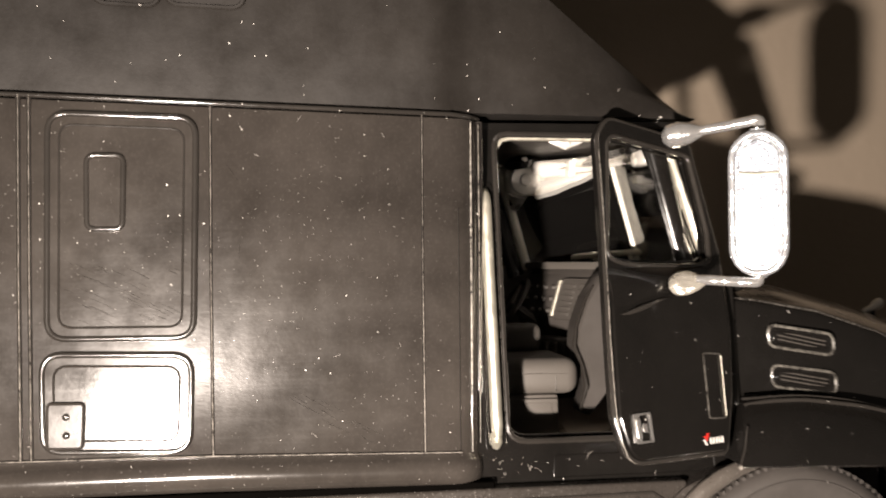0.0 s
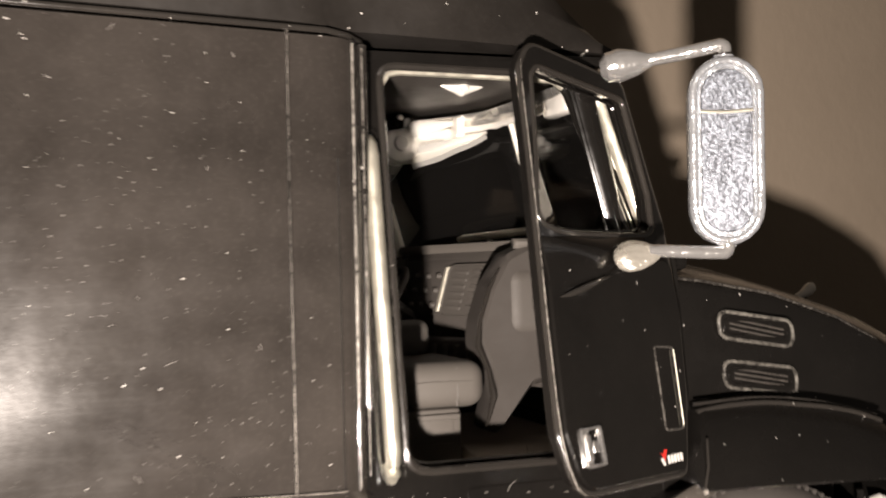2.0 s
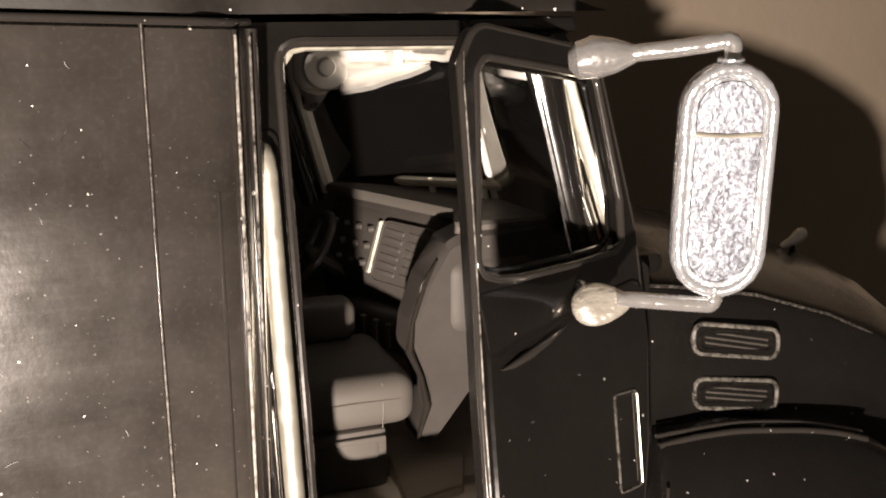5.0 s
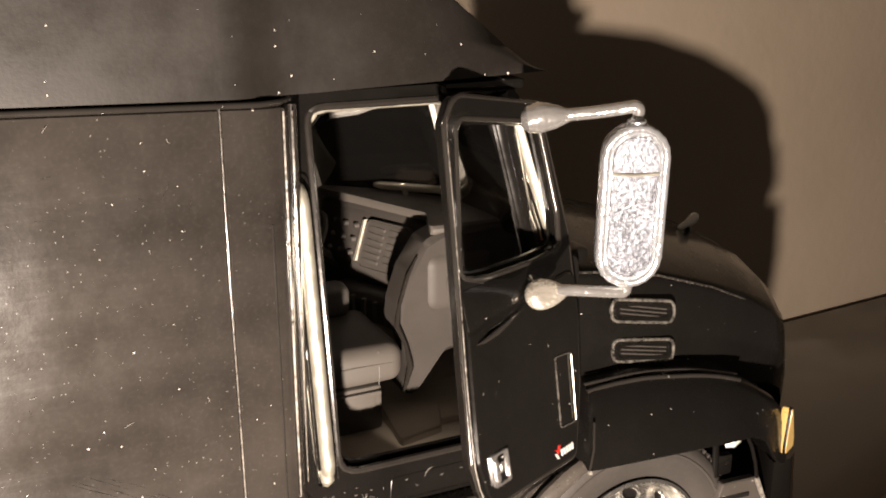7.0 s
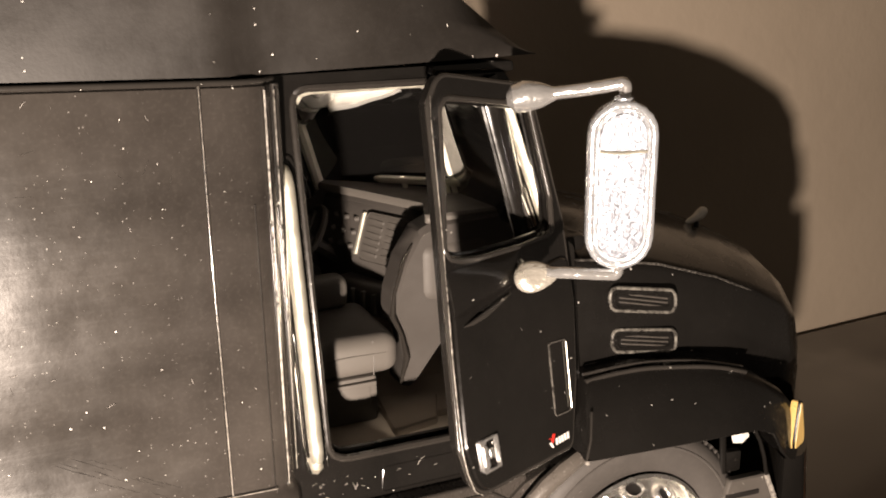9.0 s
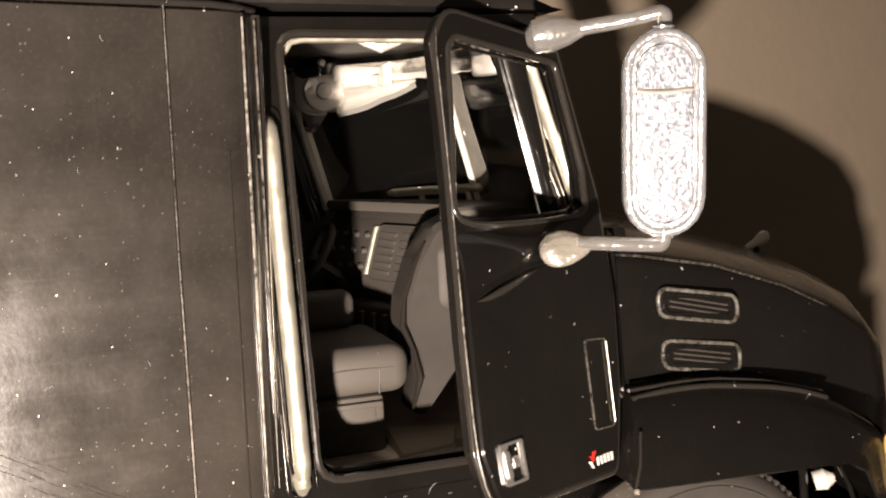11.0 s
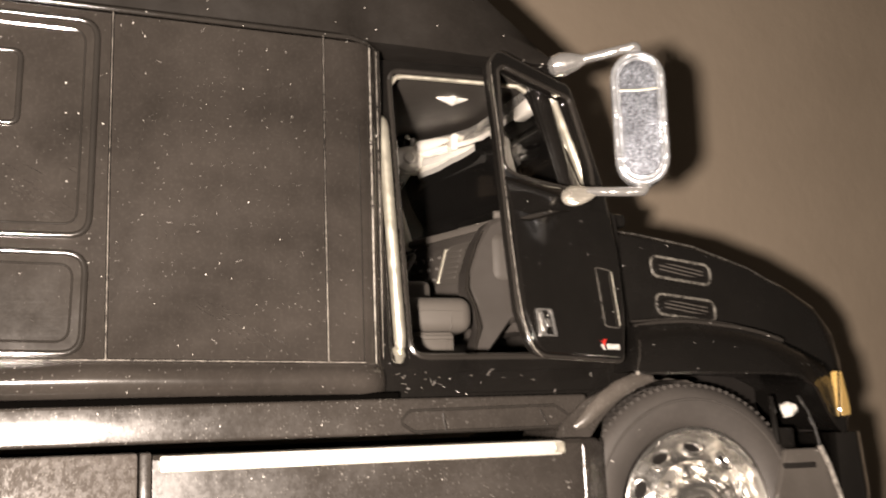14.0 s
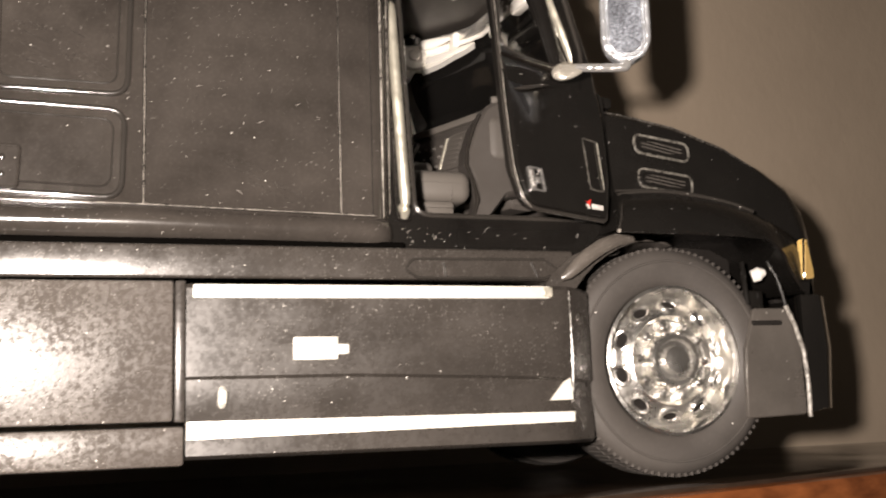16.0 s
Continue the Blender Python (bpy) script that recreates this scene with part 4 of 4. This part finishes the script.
am = part("marker_lamp", slab(lo, CORNER, -.03, .012, .006), AMBER, truck, "amber corner marker lamp in the wing")
part("lamp_bezel", rim_line(lo, CORNER, .004, .006, 6), GLOSS, am)
# dusty flare that runs from the step up under the wing
part("wing_flare", tube([(1.715, -.03, -.300), (1.745, -.035, -.285), (1.79, -.035, -.250), (1.85, -.03, -.205), (1.93, -.02, -.160), (2.02, .0, -.128), (2.12, .03, -.118)], [.012, .022, .030, .034, .034, .030, .015], 10, None, .8), DUSTY, truck, "dusty curved flare behind the wheel arch")
placing.append(as_is)
arc = [(WX + .522 * math.cos(radians(98 + k * 8)), WZ + .522 * math.sin(radians(98 + k * 8))) for k in range(16)]
arc = [p for p in arc if p[1] > -.965]
pl = [(1.715, -.962), (1.715, -.32), (1.745, -.27), (1.84, -.19), (1.95, -.14), (2.10, -.115), (2.30, -.118), (2.335, -.135)] + arc
bm = bmesh.new()
fv = [bm.verts.new((p[0] - .06, -.05, p[1] + .01)) for p in pl]
bv = [bm.verts.new((p[0] - .06, .30, p[1] + .01)) for p in pl]
for i in range(len(pl)):
    j = (i + 1) % len(pl)
    bm.faces.new((fv[i], fv[j], bv[j], bv[i]))
bmesh.ops.triangulate(bm, faces=[bm.faces.new(fv), bm.faces.new(list(reversed(bv)))])
part("arch_panel", bm, SKIRT, truck, "satin black panel round the back of the tyre")
placing.pop()
# bumper wrapping round the corner
bo = rounded([(2.80, -.42), (2.98, -.42), (3.05, -.62), (3.05, -.905), (2.72, -.915), (2.74, -.6)], .015, 3)
bmp = part("bumper_return", slab(bo, XZ, .10, .14, .006), WORN, truck, "grey-black bumper return beside the wheel")
part("bumper_edge", tube([(2.965, .085, -.41), (3.0, .075, -.50), (3.035, .07, -.62), (3.045, .07, -.75), (3.045, .075, -.915)], .011, 8), VENTM, bmp, "bright bumper edge")
part("return_slot", rbox((2.78, .095, -.50), (2.95, .12, -.475), .006, 1), UNDER, bmp)
rows = []
for y, x0, x1 in ((.085, 3.055, 3.14), (.12, 3.06, 3.20), (.2, 3.1, 3.28), (.4, 3.2, 3.36), (YC, 3.24, 3.40), (1.30, 3.2, 3.36), (1.50, 3.1, 3.28), (1.615, 3.055, 3.14)):
    rows.append([(x0, y, -.36), (x1, y, -.36), (x1 + .02, y, -.6), (x1 - .005, y, -.88), (x0, y, -.90)])
part("bumper", loft(rows), GLOSS, truck, "black wrap-round front bumper")
gr = part("grille", rbox((3.22, .5, -.36), (3.31, 1.20, .02), .02), UNDER, truck, "black front grille")
hl = part("headlamp", tube([(2.85, .17, -.265), (2.88, .15, -.255), (2.905, .14, -.25)], [.030, .034, .016], 10), PEARL, truck, "small chrome lamp behind the bumper corner")
part("lamp_bracket", rbox((2.78, .16, -.42), (2.90, .2, -.33), .01), GLOSS, hl)
part("bracket_post", tube([(2.78, .145, -.20), (2.785, .14, -.32), (2.79, .14, -.40)], .014, 8), GLOSS, hl)
part("lamp_rail", tube([(2.90, .11, -.20), (2.935, .10, -.27), (2.955, .092, -.34), (2.968, .088, -.41)], .008, 8), GLOSS, hl)

placing.pop()

# ---- sill, step panel, side skirts ----
part("lower_panel", rbox((-2.0, -.035, -.284), (1.80, .3, -.152), .012, 3), SKIRT, truck, "satin black lower panel under the sleeper")
# black filler strip in place of the shadowed gap under the lip
part("gap_shadow_strip", rbox((-2.0, -.020, -.20), (1.05, .3, -.127), .005, 1), GAPSHADE, truck)
o = rounded([(1.08, -.198), (1.66, -.192), (1.74, -.244), (1.66, -.274), (1.10, -.276), (1.04, -.240)], .03, 4)
stp = part("step_recess", rim_line(o, XZ, -.036, .006, 6), RARE, truck, "moulded step slot")
part("step_rib", tube([(1.21, -.037, -.21), (1.22, -.037, -.275)], .004, 6), RARE, stp)
part("step_rib", tube([(1.60, -.037, -.207), (1.63, -.037, -.275)], .004, 6), RARE, stp)
# main skirt: an upright upper face, a ledge and a lower face set in
rows = []
for x, e in ((.17, 0), (.2, 0), (.8, 0), (1.4, 0), (1.66, 0), (1.70, .008), (1.73, .025), (1.78, .065), (1.83, .11), (1.86, .14)):
    zl = -.665 if x < 1.0 else -.665 - (x - 1.0) * .05
    rows.append([(x, .10, -.318), (x, -.150 + e, -.322), (x, -.165 + e, -.338), (x, -.167 + e, -.5), (x, -.167 + e, zl), (x, -.150 + e, zl - .012), (x, -.150 + e, -.80), (x, -.162 + e, -.825), (x, -.165 + e, -.95), (x, -.14 + e, -.965), (x, .3, -.965)])
skirt = part("side_skirt", loft(rows), SKIRT, truck, "satin black side skirt with two silver trim strips")
part("upper_trim", rbox((.192, -.182, -.378), (1.62, -.160, -.325), .008, 2), SILVER, skirt, "silver painted trim strip")
part("trim_end", rbox((1.585, -.184, -.374), (1.632, -.160, -.328), .006, 1), BAR, skirt)
bm = slab([(.172, -.828), (1.706, -.836), (1.706, -.876), (.172, -.892)], XZ, -.160, -.182, .006)
part("lower_trim", bm, SILVER, skirt, "silver painted trim strip")
part("badge_plate", rbox((.562, -.182, -.612), (.732, -.162, -.524), .006, 2), SILVER, skirt, "blank bright metal badge plate")
part("plate_tab", rbox((.728, -.178, -.592), (.776, -.162, -.552), .005, 1), SILVER, skirt)
part("clip", tube([(.300, -.150, -.71), (.302, -.168, -.725), (.300, -.165, -.76), (.300, -.150, -.775)], [.012, .018, .018, .012], 8), SILVER, skirt)
bm = slab([(1.60, -.790), (1.705, -.790), (1.695, -.70), (1.665, -.715)], XZ, -.155, -.172, .004)
part("step_corner", bm, SILVER, skirt)
# broken pale tube for the glint down the skirt's end
part("skirt_edge", tube([(1.710, -.163, -.345), (1.712, -.163, -.5), (1.712, -.163, -.66), (1.708, -.152, -.80)], [.002, .003, .004, .004], 6), VENTM, skirt)
# tool box behind the skirt, with a grained lid and a low step
bx = part("tool_box", rbox((-2.0, -.172, -.826), (.125, .3, -.312), .012, 2), GRAINY, truck, "grained black tool box panel")
part("box_joint", rbox((.128, -.178, -.83), (.168, .2, -.312), .01, 2), SKIRT, bx)
part("box_step", rbox((-2.0, -.175, -.985), (.165, .3, -.842), .015, 2), GRAINY, bx)
# chassis and wheels
part("chassis", rbox((-2.0, .50, -.80), (2.9, 1.20, -.30), .02), UNDER, truck)


def wheel_mesh(cy, sgn):
    """The hub drum of a wheel, with tyre and rim under it. sgn -1: the dish faces the camera's side."""
    c = (WX, cy, WZ)
    drum = part("front_wheel", lathe([(0, sgn * -.07), (.2, sgn * -.07), (.28, sgn * -.09), (.28, sgn * -.2), (0, sgn * -.2)], c, 40), UNDER, truck, "black rubber tyre on a chromed ten-hole wheel")
    t = [(.30, -.06), (.325, .02), (.345, .04), (.40, .05), (.455, .048), (.487, .03), (.503, 0), (.508, -.03), (.508, -.24), (.495, -.27), (.40, -.29), (.335, -.26)]
    tyre = part("tyre", lathe([(r, sgn * y) for r, y in t], c, 96), RUBBER, drum, "black rubber tyre with a fine tread")
    part("sidewall_ring", lathe([(r, sgn * y) for r, y in ((.436, .046), (.44, .053), (.446, .053), (.45, .046))], c, 72), RUBBER, drum)
    bm = bmesh.new()
    for k in range(96):
        a = 2 * math.pi * k / 96
        mt = Matrix.Translation(c) @ Matrix.Rotation(-a, 4, "Y") @ Matrix.Translation((.505, sgn * -.015, 0))
        rbox((-.018, -.030, -.007), (.005, .026, .007), 0, 1, mt, bm)
        mt = Matrix.Translation(c) @ Matrix.Rotation(-a - .037, 4, "Y") @ Matrix.Translation((.506, sgn * -.13, 0))
        rbox((-.01, -.07, -.009), (.005, .07, .009), 0, 1, mt, bm)
    tagged(part("tread", bm, RUBBER, drum), kind="stuff")
    prof = [(.345, .03), (.352, .045), (.338, .05), (.328, .036), (.322, .012), (.318, -.02), (.306, -.045), (.290, -.040), (.262, -.012), (.235, .012), (.212, .026), (.200, .012), (.195, -.008), (.150, -.012), (.14, .004), (.132, .05), (.118, .066), (.10, .066), (.088, .045), (.07, .045), (.062, .07), (.03, .078), (.001, .078)]
    rim = part("rim", lathe([(r * .94, sgn * y) for r, y in prof], c, 64), RIMC, drum, "chromed wheel rim with ten oval holes")
    for k in range(10):
        a = 2 * math.pi * k / 10 + .25
        mt = Matrix.Translation(c) @ Matrix.Rotation(-a, 4, "Y")
        ring = [(.246 + .025 * math.cos(q * math.pi / 7), .044 * math.sin(q * math.pi / 7)) for q in range(14)]
        part("hole", slab(ring, lambda p, q, n, mt=mt: mt @ Vector((p, n + sgn * (-.008 + (.246 - p) * .9), q)), sgn * -.03, sgn * .0015, 0), UNDER, drum)
        part("hole_lip", rim_line(ring, lambda p, q, n, mt=mt: mt @ Vector((p, n + sgn * (-.008 + (.246 - p) * .9), q)), sgn * .003, .011, 8), RIMC, drum)
        mt2 = Matrix.Translation(c) @ Matrix.Rotation(-a - .31, 4, "Y") @ Matrix.Translation((.160, 0, 0))
        part("lug_nut", tube([mt2 @ Vector((0, sgn * -.01, 0)), mt2 @ Vector((0, sgn * .035, 0)), mt2 @ Vector((0, sgn * .046, 0))], [.021, .021, .011], 8), RIMC, drum)
    return drum


wheel_mesh(.055, -1)
wheel_mesh(1.645, 1)

# ---- lint, chips and dabs of sparkle on the paint ----
rnd = random.Random(7)
LINT = flat("pale_lint_and_sparkle", (.30, .28, .26), .7)
bm = bmesh.new()


def fibre(place, n, size):
    a = rnd.uniform(0, math.pi)
    u, v = rnd.uniform(-.4, .4), rnd.uniform(.4, 1)
    pts = []
    for k in range(5):
        t = (k / 4 - .5) * size * v
        q = t * t / size * 2 * u
        pts.append(place(t * math.cos(a) - q * math.sin(a), t * math.sin(a) + q * math.cos(a), n))
    tube(pts, [.0004, .0009, .0009, .0008, .0004], 4, bm)


for i in range(26):
    x, z = rnd.uniform(-.7, .9), rnd.uniform(.0, 1.24)
    fibre(lambda p, q, n, x=x, z=z: Vector((x + p, n, z + q)), -.002, rnd.uniform(.008, .035))
for i in range(26):
    x, z = rnd.uniform(.2, 1.68), rnd.uniform(-.64, -.39)
    fibre(lambda p, q, n, x=x, z=z: Vector((x + p, n, z + q)), -.169, rnd.uniform(.008, .03))
for i in range(6):
    x, z = rnd.uniform(1.06, 1.94), rnd.uniform(-.135, -.045)
    fibre(lambda p, q, n, x=x, z=z: Vector((x + p, n, z + q)), FY - .002 - .085 + .11 * z, rnd.uniform(.012, .05))
for i in range(10):
    x, z = rnd.uniform(-.5, 1.7), rnd.uniform(-.29, -.19)
    fibre(lambda p, q, n, x=x, z=z: Vector((x + p, n, z + q)), -.037, rnd.uniform(.01, .03))
for i in range(8):
    q0, z = rnd.uniform(.02, .60), rnd.uniform(.0, .55)
    fibre(lambda p, q, n, q0=q0, z=z: DOOR(q0 + p, z + q, n), -.014, rnd.uniform(.004, .012))
# short pale dabs paint the sparkle round the grab bar's foot
for i in range(22):
    x, z = 1.05 + abs(rnd.gauss(0, .16)), rnd.uniform(-.14, -.05)
    d = rnd.uniform(.002, .007)
    tube(on_cab([(x - d, FY - .002, z - d * rnd.uniform(-1, 1)), (x, FY - .003, z), (x + d, FY - .002, z)]), [.0005, .0011, .0005], 4, bm)
for i in range(3):
    x, z, a = rnd.uniform(1.08, 1.92), rnd.uniform(-.13, -.06), rnd.uniform(.2, .5)
    h = rnd.uniform(.008, .03)
    tube(on_cab([(x - h * .35, FY - .002, z + h), (x, FY - .003, z), (x + h * a, FY - .002, z + h * .9)]), [.0006, .0016, .0006], 4, bm)
tagged(part("lint", bm, LINT, truck, "pale dust fibres, chips and sparkle dabs on the black paint"), kind="stuff")
